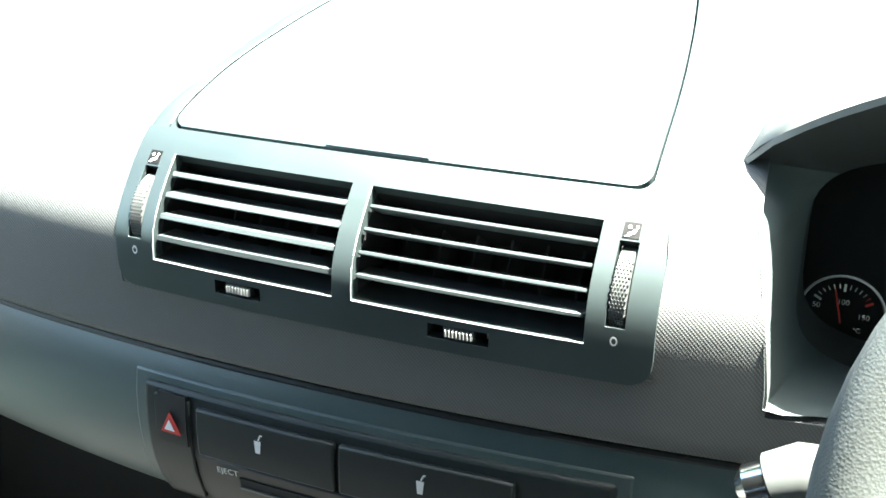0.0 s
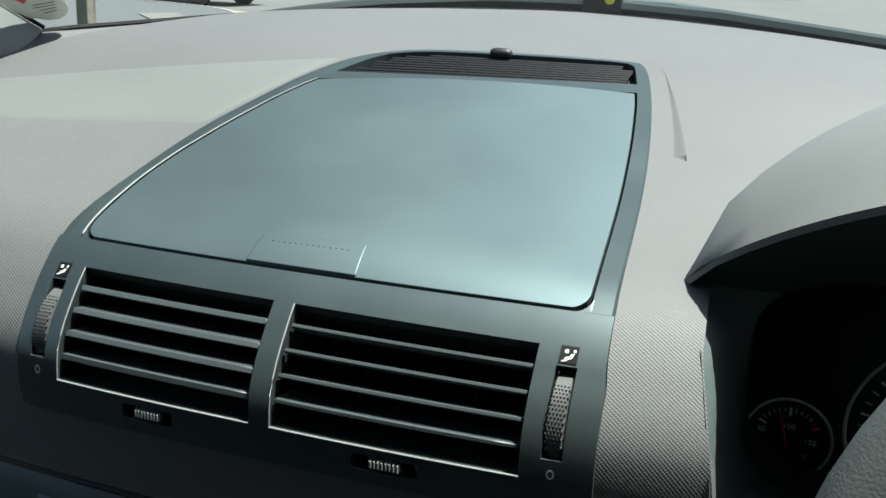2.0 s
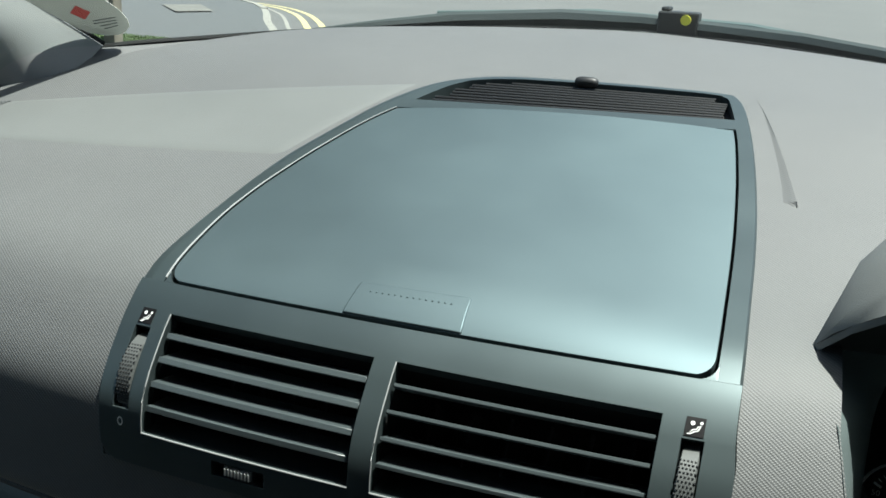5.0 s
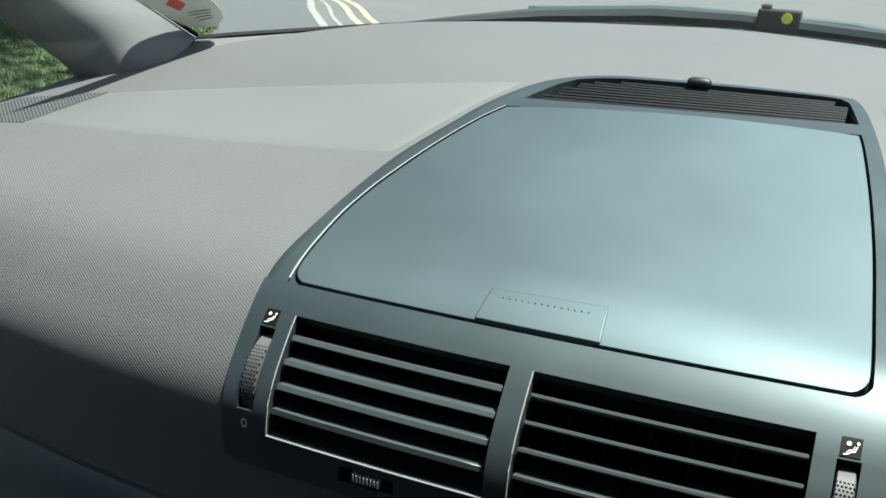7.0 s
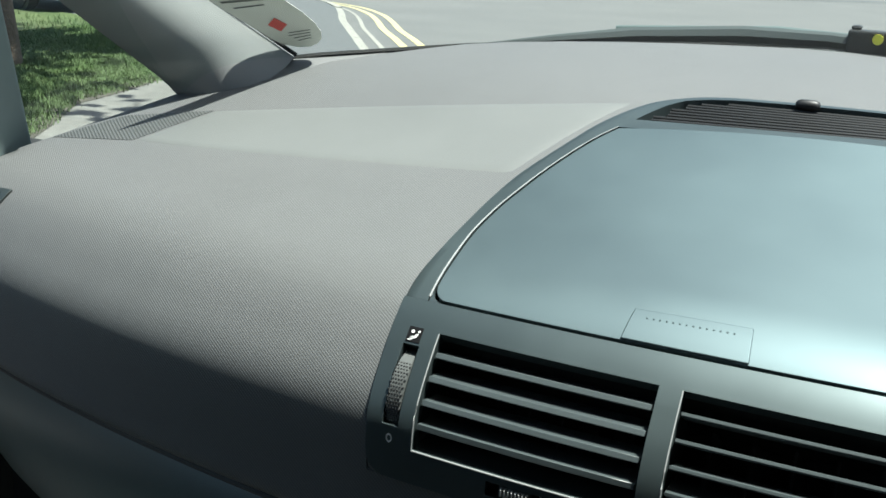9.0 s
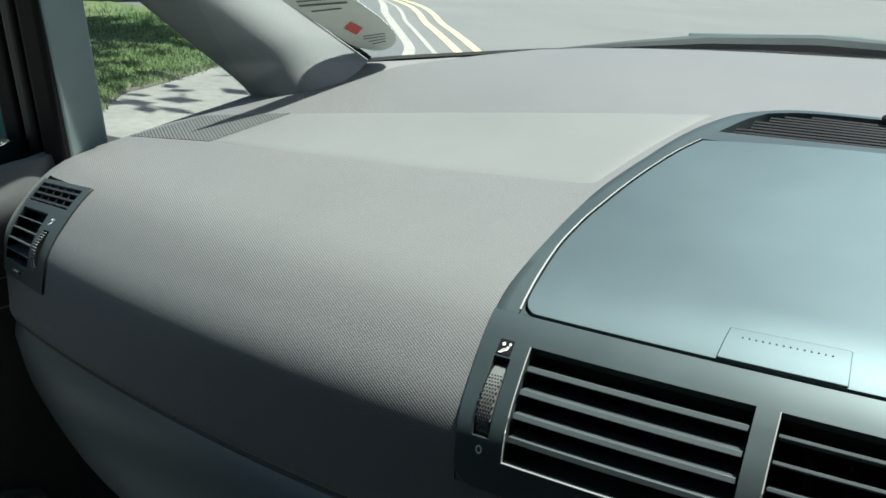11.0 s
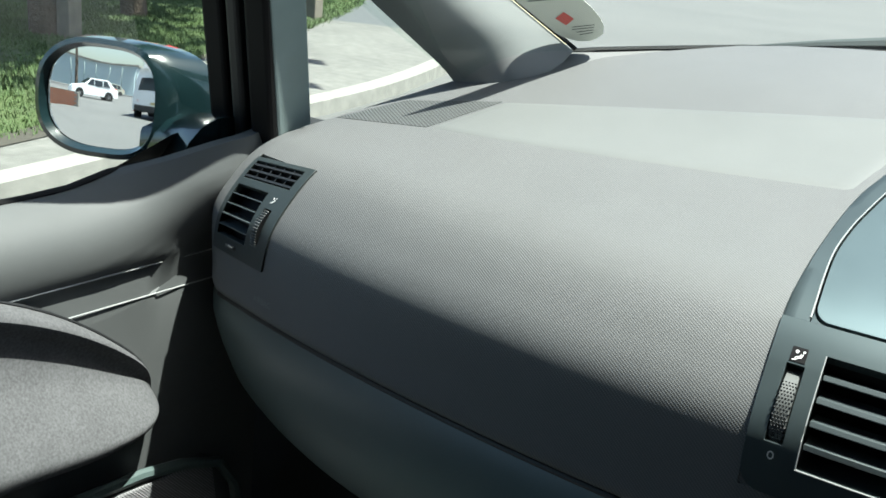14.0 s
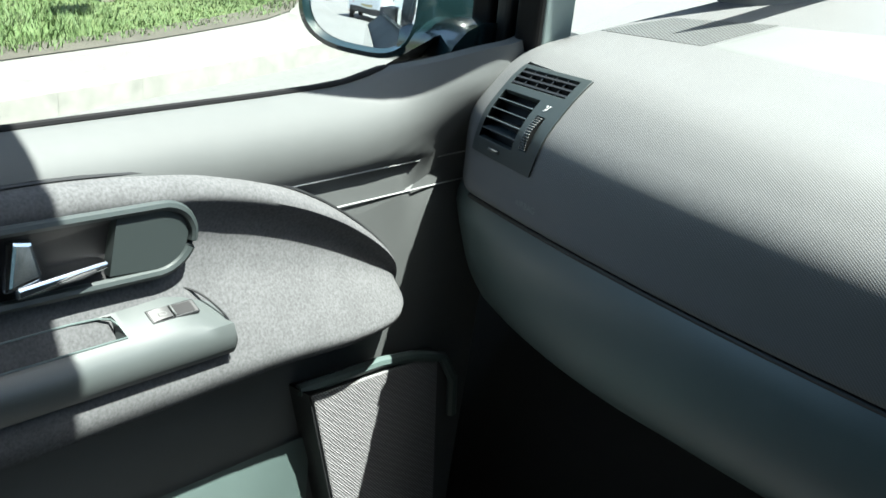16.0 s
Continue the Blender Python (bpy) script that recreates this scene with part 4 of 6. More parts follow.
def ring(cx, cz, r, w, y, n=40):
    v, f = [], []
    for k in range(n):
        a = 2 * math.pi * k / n
        for q, dy in ((r - w, 0), (r - w / 2, -0.0012), (r, 0)):
            v.append((cx + q * math.cos(a), y + dy, cz + q * math.sin(a)))
    for k in range(n):
        for j in range(2):
            a, b = 3 * k + j, 3 * ((k + 1) % n) + j
            f.append((a, b, b + 1, a + 1))
    return v, f


def bar_y(cx, cz, a, r0, r1, w, y):
    d, e = Vector((math.cos(a), 0, math.sin(a))), Vector((-math.sin(a), 0, math.cos(a))) * w / 2
    c = Vector((cx, y, cz))
    return [c + d * r0 + e, c + d * r1 + e, c + d * r1 - e, c + d * r0 - e], [(0, 1, 2, 3)]


gauge = part("oil_temperature_gauge", ring(0.2515, 0.8965, 0.0255, 0.0018, dial_y - 0.001), RING_PALE, binnacle, "small round gauge, chrome ring painted pale for its shine")
for k, deg in enumerate(lin(150, 30, 12)):
    big = k in (0, 6, 12)
    part("tick", bar_y(0.2515, 0.8965, radians(deg), 0.0165 if not big else 0.0145, 0.0195, 0.0016 if big else 0.0006, dial_y - 0.0006), RED if k > 10 else WHITE, gauge, smooth=False)
part("needle", bar_y(0.2515, 0.8905, radians(104), 0.0, 0.022, 0.001, dial_y - 0.0012), RED, gauge, smooth=False)
lettering("dial_figures", "100", 0.0048, gauge, (0.248, dial_y - 0.0005, 0.9025), (1, 0, 0), (0, 0, 1), WHITE)
lettering("dial_figures", "50", 0.0048, gauge, (0.234, dial_y - 0.0005, 0.8985), (1, 0, 0), (0, 0, 1), WHITE)
lettering("dial_figures", "150", 0.0048, gauge, (0.2605, dial_y - 0.0005, 0.8945), (1, 0, 0), (0, 0, 1), WHITE)
lettering("dial_figures", "\u00b0C", 0.0042, gauge, (0.259, dial_y - 0.0005, 0.8855), (1, 0, 0), (0, 0, 1), WHITE)
speedo = part("large_gauge", ring(0.335, 0.912, 0.055, 0.0022, dial_y - 0.001), RING_PALE, binnacle, "large round gauge, chrome ring painted pale for its shine")
for k, deg in enumerate(lin(225, -45, 30)):
    part("tick", bar_y(0.335, 0.912, radians(deg), 0.043 if k % 3 else 0.040, 0.047, 0.0008 if k % 3 else 0.0014, dial_y - 0.0006), WHITE, speedo, smooth=False)

# ---- steering wheel and stalk ----
wheel = thing("steering_wheel", "dark grey leather-covered steering wheel", "steering wheel", at=(0.44, -0.109, 0.93))
WM = Matrix.Translation((0.44, -0.109, 0.93)) @ Matrix.Rotation(-math.atan(0.3), 4, "X")


def torus_geo(R, r, n=64, m=14):
    v, f = [], []
    for i in range(n):
        a = 2 * math.pi * i / n
        for j in range(m):
            b = 2 * math.pi * j / m
            v.append(WM @ Vector(((R + r * math.cos(b)) * math.cos(a), r * 1.05 * math.sin(b), (R + r * math.cos(b)) * math.sin(a))))
    for i in range(n):
        for j in range(m):
            f.append((i * m + j, ((i + 1) % n) * m + j, ((i + 1) % n) * m + (j + 1) % m, i * m + (j + 1) % m))
    return v, f


part("rim", torus_geo(0.174, 0.0165), LEATHER, wheel, "creased leather rim")
hub = bmesh.new()
bmesh.ops.create_uvsphere(hub, u_segments=24, v_segments=12, radius=0.075)
for v in hub.verts:
    v.co = WM @ Vector((v.co.x, v.co.y * 0.35, v.co.z * 0.8))
part("hub", hub, LOWER, wheel)
for a in (0, 180, 270):
    d = Vector((math.cos(radians(a)), 0, math.sin(radians(a))))
    part("spoke", tube([WM @ (d * r) for r in lin(0.05, 0.172, 3)], [0.022, 0.018, 0.015, 0.014], 10, True, 0.5), LOWER, wheel)
part("column", tube([(0.44, -0.1, 0.925), (0.44, 0.12, 0.86)], 0.05, 16), LOWER, wheel)
stalk = thing("column_stalk", "pale grey steering column stalk with a metal end", "control stalk", at=(0.25, -0.03, 0.9))
part("lever", tube([(0.234, -0.032, 0.893), (0.245, -0.031, 0.899), (0.29, -0.026, 0.902), (0.42, -0.015, 0.9)], [0.0135, 0.0145, 0.013, 0.011], 16), GREY_PART, stalk)
part("end_cap", tube([(0.222, -0.034, 0.886), (0.225, -0.034, 0.888), (0.233, -0.033, 0.892)], [0.008, 0.0115, 0.0118], 16), CHROME, stalk, "shiny metal end cap")


# ---- passenger door ----
def dx(y):
    return -0.715 - 0.12 * (0.17 - y)


def dp(y, z, n=0.0):
    """A point on the door's inner face, n towards the cabin."""
    return Vector((dx(y) + n, y, z))


door = thing("door_1", "grey vinyl passenger door, closed, with flocked armrest pod", "car door", at=dp(-0.1, 0.3), kind="structure")


def smooth_path(points, n):
    """Points along a smooth curve through those given."""
    ks = list(range(len(points)))
    return [Vector([smooth_at((len(points) - 1) * i / n, ks, [p[c] for p in points]) for c in range(3)]) for i in range(n + 1)]


def sill_z(y):
    return 0.932 + smooth_at(y, [-0.02, 0.06, 0.1, 0.146, 0.2, 0.272, 0.4], [0, 0.0012, 0.006, 0.020, 0.044, 0.056, 0.056])


def door_face(y, k, n=0.0):
    z = 0.36 + (sill_z(y) - 0.36) * k
    roll = max(0.0, (k - 0.9) / 0.1)
    q = (z - 0.862) / 0.085
    h = 0.003 * (1 - q) * min(1.0, q * 12) + 0.004 * math.sin(math.pi * min(1.0, q)) if q > 0 else 0.0
    if 0.8335 < z < 0.8615:
        h = -0.004
    lip = min(1.0, max(0.0, (y - 0.1) / 0.12))
    lip = lip * lip * (3 - 2 * lip)
    return dp(y, z, h - 0.035 * roll ** 3 * (1 - 0.9 * lip) + 0.042 * lip * min(1.0, max(0.0, (z - 0.88) / 0.06)) + n)


KZ = sorted({*lin(0, 0.78, 10), *[(z - 0.36) / 0.589 for z in (0.833, 0.834, 0.861, 0.862, 0.87, 0.88, 0.89, 0.9, 0.91, 0.92, 0.928, 0.935, 0.94, 0.944, 0.947)], 1.0})
YS = lin(-1.0, -0.3, 7) + lin(-0.3, 0.12, 22)[1:] + lin(0.12, 0.272, 16)[1:]
part("door_panel", thick(door_face, YS, KZ, -0.012), DOOR, door)
for z, y0 in ((0.8625, -0.03), (0.8335, 0.03)):
    part("trim_line", tube([dp(y, z, 0.0002) for y in lin(y0, 0.24, 8)], 0.0008, 6), EDGE, door, "bright thin trim line")
part("window_seal", tube([dp(y, min(sill_z(y), 0.945) + 0.001, -0.036) for y in lin(-1.0, 0.2, 30)], 0.0032, 8), RUBBER, door)
part("outer_skin", sheet(lambda y, z: dp(y, z, -0.11 + 0.03 * (z - 0.4)), lin(-1, 0.34, 6), lin(0.25, 0.885, 6)), PAINT, door)
part("sill_top", sheet(lambda y, k: dp(y, sill_z(y) - 0.004 - 0.06 * k, -0.036 - 0.06 * k), lin(-1, 0.3, 12), lin(0, 1, 2)), RUBBER, door)


def pod_top(y):
    return (smooth_at(y, [-0.6, -0.25, -0.125, -0.07, -0.015, 0.03, 0.07, 0.1, 0.113, 0.124, 0.131, 0.1340, 0.1345], [0.905, 0.905, 0.896, 0.884, 0.865, 0.843, 0.817, 0.793, 0.781, 0.768, 0.755, 0.745, 0.739]))


def pod_bot(y):
    return (smooth_at(y, [-0.6, -0.26, -0.15, -0.045, 0.04, 0.085, 0.108, 0.122, 0.13, 0.1338, 0.1345], [0.710, 0.712, 0.714, 0.717, 0.714, 0.7145, 0.717, 0.7215, 0.727, 0.7335, 0.739]))


def pod_h(y, v):
    t = max(0.0, 1 - max(0.0, (y + 0.02) / 0.1546) ** 3) ** 0.5
    k = min(1.0, max(0.0, (y + 0.17) / 0.09))
    scoop = 0.55 + 0.45 * k
    a = [0.0, 0.011, 0.0165, 0.019, 0.0175 - 0.002 * scoop, 0.0155 - 0.006 * scoop, 0.0135 - 0.006 * scoop, 0.0165 - 0.004 * scoop, 0.031, 0.047, 0.0535, 0.05, 0.035, 0.0]
    h = smooth_at(v, [0, 0.02, 0.05, 0.085, 0.13, 0.2, 0.29, 0.43, 0.62, 0.78, 0.88, 0.95, 0.985, 1.0], a)
    return h * t if 0 < v < 1 else 0.0


def dp_z(y, v):
    return pod_top(y) + (pod_bot(y) - pod_top(y)) * v


def pod(y, v, n=0.0):
    return dp(y, pod_top(y) + (pod_bot(y) - pod_top(y)) * v, pod_h(y, v) + n)


pod_vs = [0, 0.01, 0.02, 0.035, 0.05, 0.065] + lin(0.085, 0.9, 40) + [0.93, 0.95, 0.97, 0.985, 0.994, 1.0]
pod_part = part("armrest_pod", sheet(lambda y, v: pod(y, v), lin(-0.6, -0.26, 5) + lin(-0.26, 0.12, 40)[1:] + [0.124, 0.128, 0.131, 0.1332, 0.1342, 0.1345], pod_vs, lambda y0, y1, v0, v1: y1 < -0.128 and 0.835 < dp_z(y0, v1) and dp_z(y0, v0) < 0.881), FABRIC, door, "grey flocked fabric armrest pod")
part("pod_seam", tube([dp(y, pod_top(y) + 0.001, 0.0008) for y in lin(-0.6, 0.1, 30) + [0.112, 0.122, 0.13, 0.1335]], 0.0016, 6), BLACK, door)


def on_pod(y, z, n=0.0):
    v = (z - pod_top(y)) / (pod_bot(y) - pod_top(y))
    return dp(y, z, pod_h(y, min(max(v, 0.01), 0.99)) + n)


# inner door handle
HC, HH = 0.8535, 0.0272
outline = [(-0.37, HC + 0.034)] + [(-0.149 + 0.03 * math.cos(a), HC - 0.0005 + HH * math.sin(a)) for a in [math.pi / 2 - math.pi * k / 16 for k in range(17)]] + [(-0.37, HC - 0.022)]
# Near-black sheet puts the recess's shade into its colour.
handle = part("handle_recess", ([dp(-0.3, HC, 0.002)] + [dp(y, z, 0.0215) for y, z in outline], [(0, i, i + 1) for i in range(1, 19)] + [(0, 19, 1)]), VOID, door, "inner handle recess coloured near-black for its shade", smooth=False)
part("handle_frame", tube([dp(y, z, 0.0215) for y, z in outline], 0.0042, 8), HANDLE, handle)
plate = [(-0.184, HC + 0.0235)] + [(-0.15 + 0.026 * math.cos(a), HC + 0.0235 * math.sin(a)) for a in [math.pi / 2 - math.pi * k / 14 for k in range(15)]] + [(-0.189, HC - 0.0205)]
part("handle_plate", ([dp(y, z, 0.0225) for y, z in plate] + [dp(y, z, 0.012) for y, z in plate], [tuple(range(17))] + [(i, (i + 1) % 17, (i + 1) % 17 + 17, i + 17) for i in range(17)]), HANDLE, handle, "smooth dark grey plate", smooth=False)
lever = part("handle_lever", hull8([dp(-0.272, 0.8395, 0.006), dp(-0.236, 0.846, 0.006), dp(-0.240, 0.874, 0.006), dp(-0.262, 0.877, 0.006)], [dp(-0.270, 0.8405, 0.030), dp(-0.240, 0.8455, 0.027), dp(-0.243, 0.872, 0.018), dp(-0.258, 0.875, 0.018)]), CHROME, handle, "broad chrome inner door handle", smooth=False)
soften(lever, 0.004, 3)
soften(part("handle_ledge", hull8([dp(-0.262, 0.8345, 0.008), dp(-0.192, 0.8405, 0.008), dp(-0.192, 0.8475, 0.008), dp(-0.262, 0.8455, 0.008)], [dp(-0.262, 0.8355, 0.031), dp(-0.190, 0.8415, 0.025), dp(-0.190, 0.8465, 0.023), dp(-0.262, 0.8435, 0.029)]), CHROME, handle, "chrome ledge of the handle", smooth=False), 0.002, 3)
part("ledge_groove", tube([dp(-0.232, 0.8405, 0.0295), dp(-0.215, 0.8418, 0.0285), dp(-0.203, 0.843, 0.0272)], [0.0008, 0.0022, 0.0014], 8), BLACK, handle)

# switch and pull-handle console on the armrest
REST_Y = lin(-0.6, -0.3, 3) + lin(-0.3, -0.184, 7)[1:] + lin(-0.184, -0.102, 6)[1:]
RESTP = [(0.010, 0.8065), (0.02, 0.8035), (0.045, 0.789), (0.052, 0.783), (0.056, 0.775), (0.0565, 0.763), (0.053, 0.757), (0.03, 0.755)]


def rest(y, i):
    h, z = RESTP[i]
    k = max(0.0, (y + 0.14) / 0.038)
    return dp(y, z - 0.006 * k * (i < 3) + 0.0, h - 0.012 * k * k * (i < 2))


armrest = part("armrest_console", join_geo(sheet(lambda y, i: rest(y, int(i)), REST_Y, list(range(8)), lambda y0, y1, i0, i1: i0 == 1 and y1 < -0.183), ([rest(-0.102, i) for i in range(8)], [tuple(range(8))])), ARM, door, "smooth grey switch console with a pull recess")


def on_rest(y, k, n=0.0):
    a, b = dp(y, 0.8035, 0.02), dp(y, 0.789, 0.045)
    return a.lerp(b, k) + Vector((0.5, 0, 0.866)) * n


WELL_Y = [-0.6, -0.45, -0.3, -0.24, -0.215, -0.205, -0.198, -0.193, -0.190, -0.1885, -0.188, -0.184]
WELL_K = [0.0, 0.08, 0.085, 0.12, 0.3, 0.5, 0.7, 0.84, 0.86, 0.862, 1.0]


def well(y, k, n=0.0):
    """The top of the console round a deep pull recess with rounded ends."""
    e = max(0.0, (y + 0.213) / 0.025)
    lo, hi = 0.085 + 0.12 * e * e, 0.86
    inside_it = y < -0.1884 and lo <= k <= hi
    wall = min(1.0, (k - lo) / 0.05, (hi - k) / 0.03, (-0.1884 - y) / 0.002) if inside_it else 0.0
    return on_rest(y, k, -0.03 * max(0.0, wall) + n)


part("pull_recess", sheet(well, WELL_Y, sorted({*WELL_K, 0.14, 0.2, 0.25, 0.815, 0.83, 0.1, 0.11})), ARM, armrest, "deep pull recess")
part("recess_lip", tube([on_rest(-0.45, 0.08, 0.0004), on_rest(-0.22, 0.085, 0.0004), on_rest(-0.2, 0.13, 0.0004), on_rest(-0.191, 0.24, 0.0004), on_rest(-0.188, 0.5, 0.0004), on_rest(-0.188, 0.87, 0.0004), on_rest(-0.45, 0.87, 0.0004)], 0.0008, 6), LOWER, armrest)
switch = part("window_switch", thick(lambda y, k, n: on_rest(y, k, 0.0006 + n), [-0.164, -0.160, -0.126, -0.122], lin(0.28, 0.72, 2), -0.004), BLACK, armrest, "black window switch")
soften(switch, 0.0012, 2)
part("rocker", thick(lambda y, k, n: on_rest(y, k, 0.0012 + 0.0012 * math.sin((y + 0.16) * 160) + n), lin(-0.162, -0.146, 4), lin(0.33, 0.67, 2), -0.003), BLACK, switch)
part("rocker_lip", tube([on_rest(-0.144, 0.33, 0.0022), on_rest(-0.144, 0.67, 0.0022)], 0.0011, 6), DARKGREY, switch)
# Scoop sheet is near-black to give the shallow dip its shade.
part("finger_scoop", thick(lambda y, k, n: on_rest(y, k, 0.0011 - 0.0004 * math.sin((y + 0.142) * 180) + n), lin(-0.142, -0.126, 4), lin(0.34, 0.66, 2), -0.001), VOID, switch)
part("window_icon", ([on_rest(y, k, 0.0026) for q in (((-0.1565, 0.46), (-0.151, 0.46), (-0.1505, 0.48), (-0.1565, 0.48)), ((-0.1565, 0.56), (-0.1500, 0.56), (-0.1500, 0.58), (-0.1565, 0.58)), ((-0.1565, 0.48), (-0.1558, 0.48), (-0.1558, 0.56), (-0.1565, 0.56)), ((-0.1505, 0.48), (-0.1498, 0.49), (-0.1498, 0.56), (-0.1505, 0.56))) for y, k in q], [tuple(range(4 * i, 4 * i + 4)) for i in range(4)]), GREY_PART, switch, smooth=False)
part("console_seam", tube(smooth_path([dp(-0.6, 0.8075, 0.0135), dp(-0.14, 0.8075, 0.0135), dp(-0.12, 0.8045, 0.019), dp(-0.107, 0.794, 0.033), dp(-0.1015, 0.781, 0.048), dp(-0.1005, 0.768, 0.0545), dp(-0.101, 0.757, 0.052)], 40), 0.0009, 6), BLACK, door)
part("grab_underside", tube([dp(y, 0.735, 0.026) for y in lin(-0.6, -0.19, 10)] + [dp(-0.15, 0.733, 0.03), dp(-0.1, 0.735, 0.036)], [0.016] * 11 + [0.012, 0.006], 10), FABRIC, door)
# speaker and pocket
spk = part("speaker_housing", hull8([dp(0.011, 0.6635, 0.026), dp(0.2, 0.645, 0.012), dp(0.2, 0.645, -0.005), dp(0.011, 0.6635, -0.005)], [dp(0.104, 0.36, 0.026), dp(0.24, 0.36, 0.014), dp(0.24, 0.36, -0.005), dp(0.104, 0.36, -0.005)]), BLACK, door, smooth=False)
soften(part("speaker_cloth", hull8([dp(0.014, 0.662, 0.028), dp(0.2, 0.6435, 0.014), dp(0.2, 0.6435, 0.01), dp(0.014, 0.662, 0.012)], [dp(0.107, 0.36, 0.028), dp(0.24, 0.36, 0.016), dp(0.24, 0.36, 0.012), dp(0.107, 0.36, 0.012)]), SPEAKER, spk, "woven grey speaker cloth", smooth=False), 0.002, 2)
part("pocket_rim", tube([dp(0.012, 0.662, 0.012), dp(0.05, 0.6655, 0.018), dp(0.11, 0.662, 0.016), dp(0.16, 0.653, 0.014), dp(0.21, 0.635, 0.012), dp(0.235, 0.6, 0.01), dp(0.245, 0.55, 0.008)], 0.006, 8), LOWER, door)
part("map_pocket", sheet(lambda y, k: dp(y, 0.6 - 0.24 * k, 0.004 + 0.05 * math.sin(math.pi * k * 0.5) * min(1.0, (0.06 - y) / 0.15)), lin(-0.6, 0.04, 14), lin(0, 1, 6)), LOWER, door)

# ---- pillars, glass, wiper ----
def stand(x, y, z, lean=-0.31):
    """A line of the leaning front post, given where it stands at 1 m height."""
    return Vector((x + 0.14 * (z - 1.0), y + lean * (z - 1.0), z))


def bar(corners, z0, z1, lean=-0.31):
    return hull8([stand(x, y, z0, lean) for x, y in corners], [stand(x, y, z1, lean) for x, y in corners])


frame_post = thing("door_frame_post", "black rubber-sealed front post of the door window", "door frame", at=stand(-0.70, 0.235, 0.95))
for nm, x0, x1, y0, y1, m in (("post", -0.737, -0.654, 0.236, 0.262, RUBBER), ("outer_seal", -0.737, -0.712, 0.226, 0.245, RUBBER), ("inner_seal", -0.706, -0.690, 0.222, 0.245, BLACK), ("edge_seal", -0.680, -0.653, 0.216, 0.245, RUBBER)):
    soften(part(nm, bar([(x0, y0), (x1, y0), (x1, y1), (x0, y1)], 0.935, 1.56), m, frame_post, smooth=False), 0.005, 3)
quarter = thing("quarter_window_post", "pale green-grey trim of the quarter window post", "pillar trim", at=stand(-0.65, 0.245, 0.93))
soften(part("trim", bar([(-0.652, 0.2215), (-0.645, 0.266), (-0.676, 0.272), (-0.69, 0.240)], 0.93, 1.56, -0.335), GREEN_TRIM, quarter, smooth=False), 0.004, 3)

PL0, PLD = Vector((-0.531, 0.347, 1.034)), Vector((-0.085, -0.07, 0.086))
PR0, PRD = Vector((-0.444, 0.386, 1.079)), Vector((-0.095, -0.075, 0.079))
# Unseen upper run, bent outwards so its shadow misses the door.
PUP = Vector((-0.05, -0.165, 0.075))


def pillar(k, w, side=1):
    k = k + 0.1 * w * w * max(0.0, 1 - max(0.0, k) / 0.3)
    k1, k2 = min(k, 1.3), max(0.0, k - 1.3)
    a, b = PL0 + PLD * k1 + PUP * k2, PR0 + PRD * k1 + PUP * k2
    c = a.lerp(b, w)
    out = Vector((0.35, -0.75, 0.2)).normalized()
    c += out * 0.024 * math.sin(math.pi * w ** 0.85) ** 1.1
    flare = max(0.0, 1 - k / 0.25)
    c += Vector((0.006, -0.003, -0.012)) * flare * flare * (1 - w * w)
    return Vector((c.x * side, c.y, c.z))


for nm, side in (("a_pillar", 1), ("a_pillar", -1)):
    p = thing(nm, "pale grey cloth-covered windscreen pillar trim", "pillar", at=pillar(0, 0.5, side))
    part("trim", thick(lambda k, w, n: pillar(k, w, side) + Vector((-0.5 * side, 0.8, 0)) * (0.03 if n else 0.0), lin(-0.12, 0.3, 6) + lin(0.3, 1.3, 6)[1:] + lin(1.3, 5.0, 12)[1:], lin(0, 1, 12), 1.0), PILLAR, p)


def base_line(x):
    """The foot of the windscreen."""
    ax = abs(x)
    y = float(np.interp(ax, [0, 0.1, 0.2, 0.306, 0.38, 0.447, 0.531], [0.60, 0.59, 0.557, 0.496, 0.446, 0.389, 0.352]))
    z = float(np.interp(ax, [0, 0.1, 0.306, 0.447, 0.531], [1.107, 1.106, 1.094, 1.078, 1.035]))
    return Vector((x, y, z))


windscreen = tagged(part("windscreen", sheet(lambda x, k: base_line(x) + Vector((-0.06 * x, -0.165, 0.078 + 0.004 * (1 - (x / 0.53) ** 2))) * k + Vector((0, 0.006, -0.004)), lin(-0.53, 0.53, 30), lin(0, 5.1, 8)), GLASS), "clear laminated car windscreen", "windscreen", kind="structure")
windscreen.visible_shadow = False
part("glass_ledge", sheet(lambda x, k: base_line(x) + Vector((0, 0.004 - 0.045 * k, -0.0015 - 0.024 * k)), lin(-0.47, 0.47, 40), lin(0, 1, 3)), PAD, windscreen)
part("windscreen_seal", tube([base_line(x) + Vector((0, 0.004, -0.001)) for x in lin(-0.45, 0.45, 40)], 0.0028, 6), RUBBER, windscreen)
part("pillar_seal", tube([PR0 + PRD * k + Vector((0.001, 0.002, 0.002)) for k in lin(-0.02, 1.3, 8)] + [PR0 + PRD * 1.3 + PUP * k for k in lin(0.5, 3.6, 5)], 0.0022, 6), RUBBER, windscreen)
side_glass = tagged(part("window_1", sheet(lambda y, z: dp(y, z, -0.045 + 0.14 * (z - 0.95)), lin(-0.75, 0.23, 4), lin(0.93, 1.54, 4)), GLASS), "clear front passenger door window, closed", "window", kind="structure")
quarter_glass = tagged(part("window_2", ([(-0.715, 0.33, 0.93), (-0.535, 0.365, 1.03), (-0.62, -0.34, 1.38), (-0.64, 0.19, 1.5)], [(0, 1, 2, 3)]), GLASS), "small clear quarter window", "window", kind="structure")
